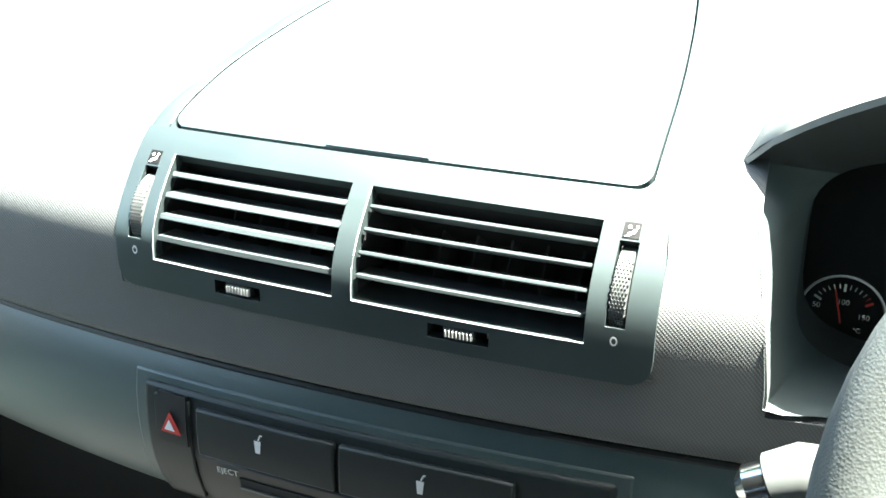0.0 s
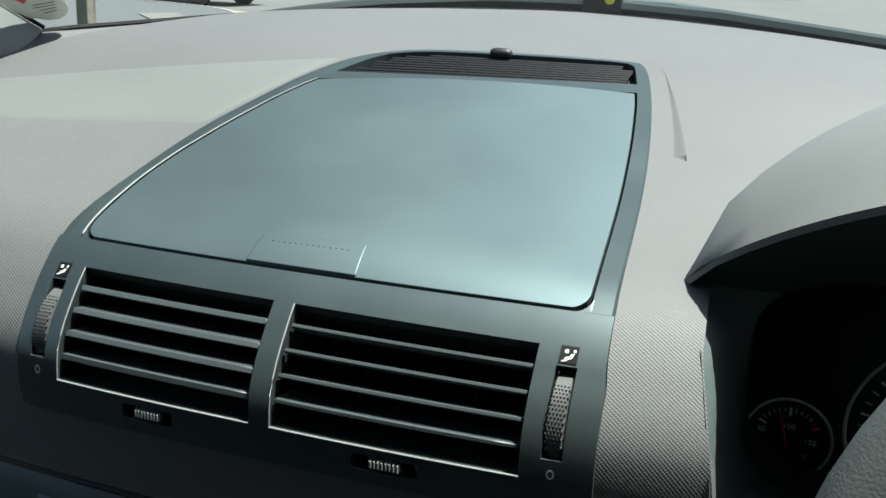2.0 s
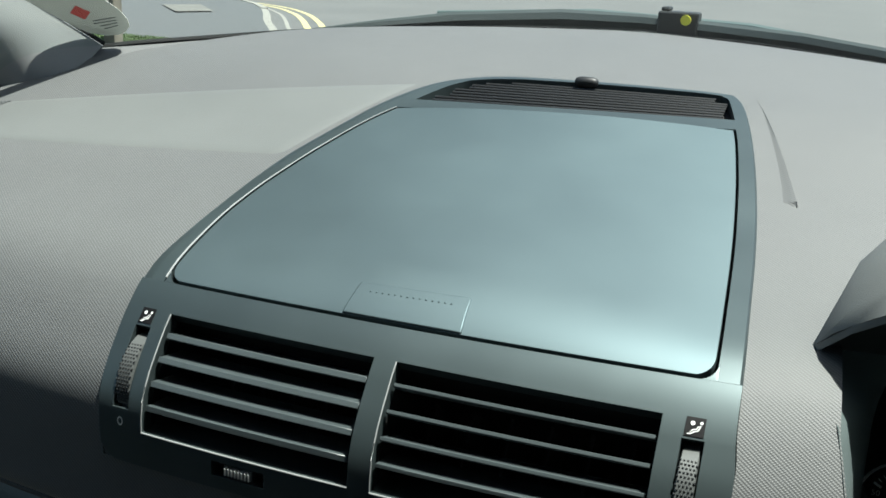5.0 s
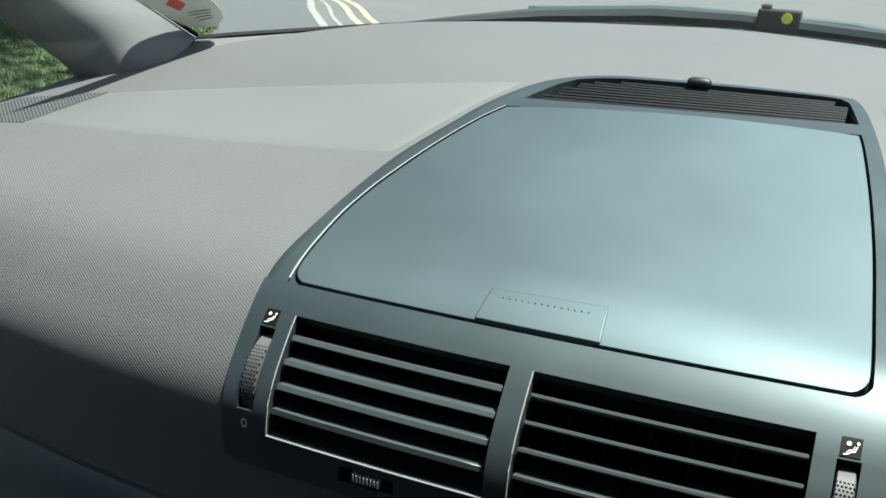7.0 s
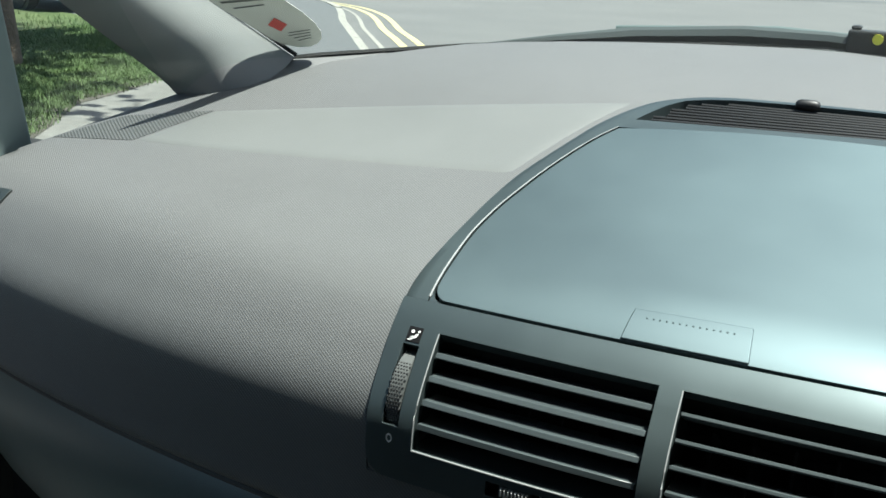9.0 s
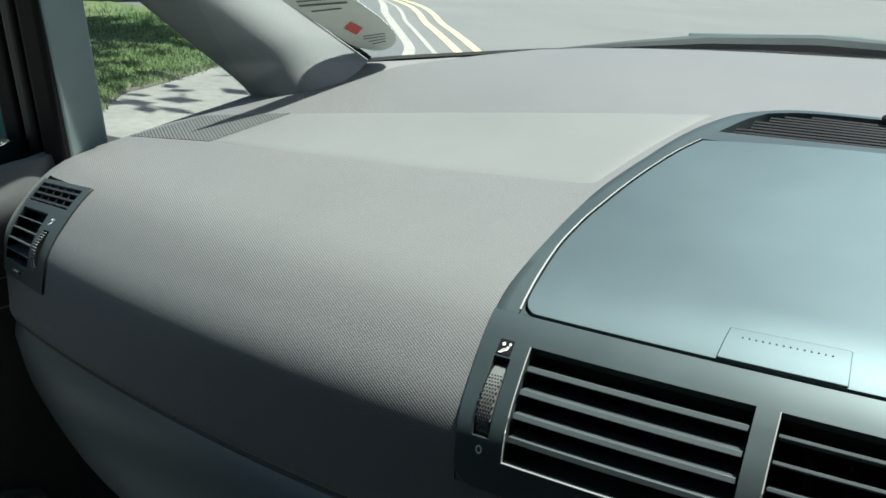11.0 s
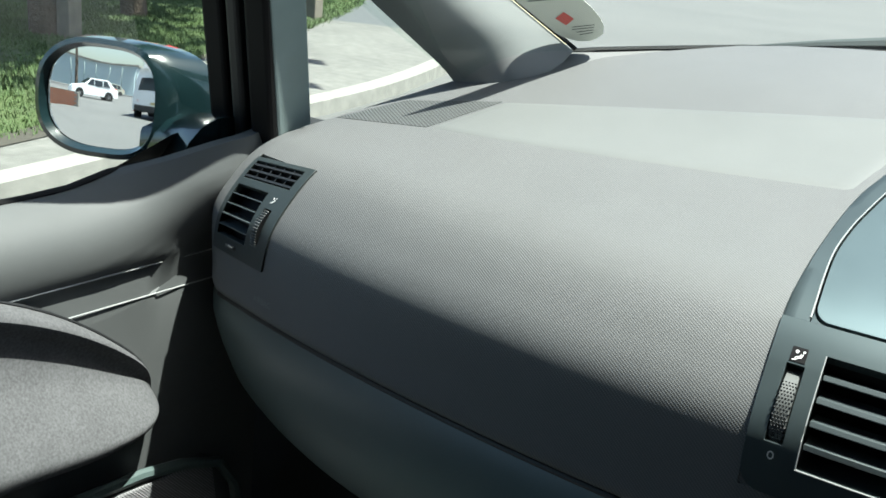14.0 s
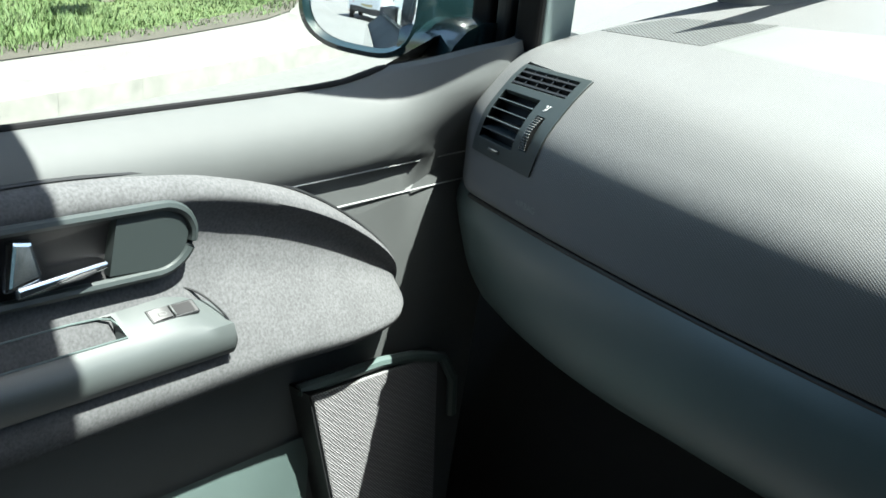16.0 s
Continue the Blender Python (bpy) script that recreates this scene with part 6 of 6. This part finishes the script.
def vehicle(name, label, category, paint, m, long=3.9, wide=1.68, tall=1.48, van=False, group=""):
    """A parked car, nose along +y, built at the origin and then set at m."""
    car = thing(name, label, category, group=group)
    L, W, H = long / 2, wide / 2, tall
    if van:
        prof = [(-L, 0.35), (-L, 1.0), (-L + 0.05, H - 0.12), (-L + 0.2, H), (L * 0.35, H), (L * 0.62, H * 0.72), (L * 0.72, H * 0.56), (L * 0.97, H * 0.45), (L, 0.6), (L, 0.3)]
    else:
        prof = [(-L, 0.32), (-L - 0.02, 0.62), (-L + 0.04, 0.92), (-L * 0.86, 1.0), (-L * 0.62, H - 0.06), (-L * 0.35, H), (L * 0.06, H - 0.02), (L * 0.2, H - 0.1), (L * 0.5, 0.95), (L * 0.86, 0.82), (L * 0.98, 0.66), (L, 0.45), (L - 0.03, 0.26)]
    pr = along(prof, 4)

    def tumble(z):
        return W * (1 - 0.16 * max(0.0, (z - 0.85) / (H - 0.85)) - 0.06 * max(0.0, (0.5 - z) / 0.3))

    us = [-1, -0.985, -0.93, -0.6, 0, 0.6, 0.93, 0.985, 1]
    v = []
    for y, z in pr:
        for u in us:
            k = abs(u)
            v.append((tumble(z) * u, y - math.copysign(0.05, y) * max(0.0, k - 0.9) / 0.1, z - 0.03 * max(0.0, k - 0.9) / 0.1))
    n = len(us)
    f = [(j * n + i, j * n + i + 1, (j + 1) * n + i + 1, (j + 1) * n + i) for j in range(len(pr) - 1) for i in range(n - 1)]
    left, right = [j * n for j in range(len(pr))], [j * n + n - 1 for j in range(len(pr))]
    f += [tuple(left), tuple(right[::-1])]
    part("body", (v, f), paint, car)
    r = 0.34 if van else 0.3
    for sx in (-1, 1):
        for y in (-L * 0.62, L * 0.64):
            part("wheel_arch", tube([(sx * (W - 0.12), y, r + 0.01), (sx * (W + 0.004), y, r + 0.01)], r * 1.17, 20), BLACK, car)
            car_wheel(car, sx * (W + 0.012), y, r, 0.19, sx)
    wz0, wz1 = (1.05, 1.6) if van else (0.94, H - 0.1)
    for sx in (-1, 1):
        panes = [(L * 0.3, L * 0.6)] if van else [(-L * 0.68, -L * 0.38), (-L * 0.34, L * 0.02), (L * 0.05, L * 0.34)]
        for i, (y0, y1) in enumerate(panes):
            fr = 0.30 if i == len(panes) - 1 else 0.0
            bk = 0.22 if (i == 0 and not van) else 0.0
            part("side_window", hull8([(sx * (tumble(wz0) - 0.02), y0, wz0), (sx * (tumble(wz0) - 0.02), y1, wz0), (sx * (tumble(wz1) - 0.02), y1 - fr, wz1), (sx * (tumble(wz1) - 0.02), y0 + bk, wz1)],
                                      [(sx * (tumble(wz0) + 0.006), y0, wz0), (sx * (tumble(wz0) + 0.006), y1, wz0), (sx * (tumble(wz1) + 0.006), y1 - fr, wz1), (sx * (tumble(wz1) + 0.006), y0 + bk, wz1)]), CARGLASS, car, smooth=False)
    if van:
        front = [(-W * 0.8, L * 0.64, H * 0.7), (W * 0.8, L * 0.64, H * 0.7), (W * 0.72, L * 0.40, H * 0.97), (-W * 0.72, L * 0.40, H * 0.97)]
        rear = [(-W * 0.75, -L, 1.15), (W * 0.75, -L, 1.15), (W * 0.7, -L + 0.03, 1.6), (-W * 0.7, -L + 0.03, 1.6)]
    else:
        front = [(-W * 0.82, L * 0.47, 0.98), (W * 0.82, L * 0.47, 0.98), (W * 0.72, L * 0.23, H - 0.09), (-W * 0.72, L * 0.23, H - 0.09)]
        rear = [(-W * 0.76, -L * 0.85, 1.02), (W * 0.76, -L * 0.85, 1.02), (W * 0.7, -L * 0.64, H - 0.09), (-W * 0.7, -L * 0.64, H - 0.09)]
    for nm, q, d in (("windscreen", front, Vector((0, 0.02, 0.03))), ("rear_window", rear, Vector((0, -0.03, 0.02)))):
        part(nm, hull8([Vector(p) - d for p in q], [Vector(p) + d for p in q]), CARGLASS, car, smooth=False)
    for sx in (-1, 1):
        part("headlight", hull8([(sx * W * 0.55, L * 0.93, 0.62), (sx * W * 0.93, L * 0.86, 0.64), (sx * W * 0.93, L * 0.86, 0.78), (sx * W * 0.55, L * 0.93, 0.74)], [(sx * W * 0.55, L * 0.99, 0.6), (sx * W * 0.95, L * 0.93, 0.62), (sx * W * 0.95, L * 0.9, 0.78), (sx * W * 0.55, L * 0.97, 0.74)]), CHROME, car, smooth=False)
        part("tail_light", hull8([(sx * W * 0.72, -L * 0.9, 0.7), (sx * W * 0.95, -L * 0.88, 0.7), (sx * W * 0.93, -L * 0.88, 0.98), (sx * W * 0.74, -L * 0.88, 0.98)], [(sx * W * 0.72, -L - 0.015, 0.7), (sx * W * 0.97, -L * 0.97, 0.7), (sx * W * 0.95, -L * 0.95, 0.98), (sx * W * 0.74, -L * 0.985, 0.98)]), RED, car, smooth=False)
    soften(part("front_bumper", box_geo(-W * 0.9, W * 0.9, L - 0.1, L + 0.05, 0.3, 0.52), BLACK if van else paint, car, smooth=False), 0.03, 3)
    soften(part("rear_bumper", box_geo(-W * 0.9, W * 0.9, -L - 0.06, -L + 0.1, 0.32, 0.56), BLACK if van else paint, car, smooth=False), 0.03, 3)
    part("number_plate", box_geo(-0.26, 0.26, -L - 0.075, -L - 0.06, 0.6 if not van else 0.62, 0.71), YELLOWPAINT, car, "plain yellow rear plate", smooth=False)
    part("number_plate", box_geo(-0.26, 0.26, L + 0.05, L + 0.062, 0.36, 0.47), ROADPAINT, car, "plain white front plate", smooth=False)
    car.matrix_basis = m
    return car


vehicle("hatchback_car", "small pale gold hatchback parked at the junction", "car", SILVER, pose(-14.9, 22.7, -0.35, 0, 0, 82), 4.2, 1.78, 1.6)
vehicle("estate_car", "dark car parked across the far side of the road", "car", DARKPAINT, pose(-13.6, 68.6, -0.35, 0, 0, 52), 4.3, 1.72, 1.45)
vehicle("compact_car", "bright red car parked beyond the grass", "car", REDPAINT, pose(-11.6, 11.0, -0.02, 0, 0, 80), 3.8, 1.65, 1.45)
vehicle("saloon_car", "dark car parked beyond the grass verge", "car", DARKPAINT, pose(-8.62, 2.18, 0.000, 0, 0, 8), 4.4, 1.75, 1.45)
vehicle("panel_van", "white van parked behind the car, rear doors shut", "van", WHITEPAINT, pose(-2.29, -18.84, -0.1, 0, 0, 183), 4.6, 1.85, 1.95, True)
vehicle("parked_car", "white car in the row of parked cars behind", "car", WHITEPAINT, pose(-8.64, -29.97, -0.1, 0, 0, 64), group="cars parked behind")
vehicle("parked_car", "pale gold car in the row of parked cars behind", "car", SILVER, pose(-13.27, -60.21, -0.1, 0, 0, 60), group="cars parked behind")
vehicle("parked_car", "white car in the row of parked cars behind", "car", WHITEPAINT, pose(-14.97, -62.41, -0.1, 0, 0, 60), group="cars parked behind")
vehicle("parked_car", "dark car in the row of parked cars behind", "car", DARKPAINT, pose(-16.67, -64.61, -0.1, 0, 0, 60), group="cars parked behind")
vehicle("parked_car", "white car in the row of parked cars behind", "car", WHITEPAINT, pose(-18.37, -66.81, -0.1, 0, 0, 60), group="cars parked behind")


# ---- trees and posts on the verge ----
def tree(x, y, r, tall, seed, crown=True):
    rng = random.Random(seed)
    t = thing("tree", "broad street tree with rough brown trunk standing in grass", "tree", at=(x, y, gz(y) + 0.1), group="verge trees")
    z0 = gz(y) + 0.05
    pts = [(x + 0.05 * math.sin(k * 1.3 + seed), y + 0.05 * math.cos(k * 1.7 + seed), z0 + tall * 0.5 * k / 6) for k in range(7)]
    part("trunk", tube(pts, [r * 1.45, r * 1.05, r, r * 0.95, r * 0.9, r * 0.8, r * 0.7], 12), BARK, t)
    top = Vector(pts[-1])
    limbs = []
    for k in range(7):
        a = 6.283 * k / 7 + rng.random()
        e = top + Vector((math.cos(a) * tall * 0.2, math.sin(a) * tall * 0.2, tall * rng.uniform(0.08, 0.42)))
        mid = top.lerp(e, 0.5) + Vector((0, 0, 0.15))
        part("limb", tube([top - Vector((0, 0, 0.2)), mid, e], [r * 0.5, r * 0.3, r * 0.1], 7), BARK, t)
        limbs.append(e)
    v, f = [], []
    for e in limbs + [top + Vector((0, 0, tall * 0.45))]:
        for _ in range(620):
            c = e + Vector((rng.gauss(0, 1), rng.gauss(0, 1), rng.gauss(0, 0.8))) * tall * 0.07
            s = tall * rng.uniform(0.012, 0.022)
            d1 = Vector((rng.gauss(0, 1), rng.gauss(0, 1), rng.gauss(0, 0.5))).normalized() * s
            d2 = d1.cross(Vector((rng.gauss(0, 1), rng.gauss(0, 1), rng.gauss(0, 1)))).normalized() * s * 0.6
            o = len(v)
            v += [c - d1, c + d2, c + d1, c - d2]
            f.append((o, o + 1, o + 2, o + 3))
    me = bpy.data.meshes.new("crown")
    me.from_pydata([tuple(q) for q in v], [], f)
    me.materials.append(LEAF)
    ob = new("crown", me)
    ob.parent = t
    ob.matrix_parent_inverse = Matrix.Translation(t.location).inverted()
    return t


def verge_post(x, y, h, w, lean=0.0):
    p = thing("timber_post", "short weathered square timber post in the grass", "post", at=(x, y, gz(y) + 0.1), group="verge posts")
    z = gz(y) + 0.08
    a = w / 2
    soften(part("post", hull8([(x - a, y - a, z), (x + a, y - a, z), (x + a, y + a, z), (x - a, y + a, z)], [(x - a + lean, y - a, z + h), (x + a + lean, y - a, z + h), (x + a + lean, y + a, z + h + 0.02), (x - a + lean, y + a, z + h + 0.02)]), POST, p, smooth=False), 0.008, 2)
    return p


tree(-6.21, 4.73, 0.10, 10.0, 1)
tree(-6.66, 6.03, 0.08, 9.0, 2)
verge_post(-4.48, 2.66, 0.70, 0.08)
verge_post(-5.94, 7.55, 0.70, 0.12)
verge_post(-5.95, 4.73, 0.75, 0.12)


# ---- what stands behind the car ----
def low_wall(x0, x1, y, h):
    w = thing("brick_wall", "low orange-red brick boundary wall", "wall", at=(x0, y, gz(y)), group="low walls")
    rows, n = int(h / 0.085), max(1, int((x1 - x0) / 0.24))
    me = mesh_of("brick", *box_geo(0, 0.222, 0, 0.1, 0, 0.07), BRICK, False)
    part("mortar", box_geo(x0, x1, y + 0.0, y + 0.2, gz(y), gz(y) + h), KERB, w, smooth=False)
    for r in range(rows):
        for k in range(n):
            b = new("brick", me)
            b.parent = w
            b.matrix_parent_inverse = Matrix.Translation(w.location).inverted()
            b.location = (x0 + 0.24 * k + (0.12 if r % 2 else 0.0), y + 0.108, gz(y) + 0.01 + r * 0.085)
    return w


low_wall(-7.4, -6.0, -17.2, 0.62)
low_wall(-4.2, -3.6, -22.9, 0.62)


def block(name, label, x0, x1, y, h, bays, material):
    b = thing(name, label, "building", at=((x0 + x1) / 2, y, gz(y)))
    part("wall", box_geo(x0, x1, y - 8, y, gz(y), h), material, b, smooth=False)
    part("roof", hull8([(x0 - 0.3, y - 8.3, h), (x1 + 0.3, y - 8.3, h), (x1 + 0.3, y + 0.3, h), (x0 - 0.3, y + 0.3, h)], [(x0 - 0.3, y - 8.3, h + 0.25), (x1 + 0.3, y - 8.3, h + 0.25), (x1 + 0.3, y + 0.3, h + 0.25), (x0 - 0.3, y + 0.3, h + 0.25)]), KERB, b, smooth=False)
    w = (x1 - x0) / max(bays, 1)
    for k in range(bays):
        for z in ((1.0, 2.4), (3.4, 4.8)):
            if z[1] > h - 0.2:
                continue
            a = x0 + w * (k + 0.2)
            win = part("window", box_geo(a, a + w * 0.6, y, y + 0.06, *z), WHITEPAINT, b, smooth=False)
            part("pane", box_geo(a + 0.06, a + w * 0.6 - 0.06, y + 0.05, y + 0.07, z[0] + 0.06, z[1] - 0.06), CARGLASS, win, smooth=False)
    return b


block("workshop_building", "long pale blue-green clad workshop building", -70, -13, -82, 5.2, 0, CLAD)
block("warehouse_building", "white rendered warehouse wall behind the van", -9.5, -1, -64, 11.0, 0, WHITEPAINT)
for x in (-8.5, -11.0, -13.5, -16.0, -18.5, -21.0, -23.5):
    lamp_post = thing("fence_post", "thin pale metal fence post", "fence post", at=(x, -70, gz(-70)), group="fence posts behind")
    part("post", tube([(x, -70, gz(-70)), (x, -70, 4.2)], 0.06, 8), GREEN_TRIM, lamp_post)
for k, (x, y) in enumerate(((-20, -62), (-27, -64), (-35, -61), (-43, -66))):
    tree(x, y, 0.25, 11.0, 20 + k)


# ---- the car's own nose and wheels ----
part("bonnet", thick(lambda x, y, n: Vector((x, y, 1.0 - 0.22 * ((y - 0.62) / 0.75) ** 1.6 - 0.09 * (x / 0.8) ** 2 + n)), lin(-0.78, 0.78, 14), lin(0.64, 1.37, 10), -0.012), PAINT, shell, "glossy dark green bonnet")
part("front_bumper", thick(lambda x, z, n: Vector((x, 1.38 - 0.14 * (x / 0.85) ** 2 - 0.12 * ((z - 0.4) / 0.3) ** 2 + n, z)), lin(-0.85, 0.85, 14), lin(0.05, 0.72, 8), -0.02), PAINT, shell)
for x in (-0.86, 0.86):
    part("front_wing", thick(lambda y, z, n: Vector((x * (1 - 0.1 * max(0.0, (z - 0.6) / 0.3) ** 2) + n, y, z)), lin(0.36, 1.26, 8), lin(0.3, 0.88, 6), -0.01), PAINT, shell)
    for y in (0.86, -1.95):
        tyre = part("tyre", tube([(x * 0.8, y, 0.21), (x * 0.83, y, 0.21), (x * 0.99, y, 0.21), (x * 1.02, y, 0.21)], [0.28, 0.31, 0.31, 0.28], 28), TYRE, shell, "black rubber tyre")
        part("rim", tube([(x * 0.99, y, 0.21), (x * 1.025, y, 0.21)], [0.2, 0.19], 24), RIM, tyre, "pale alloy wheel rim")
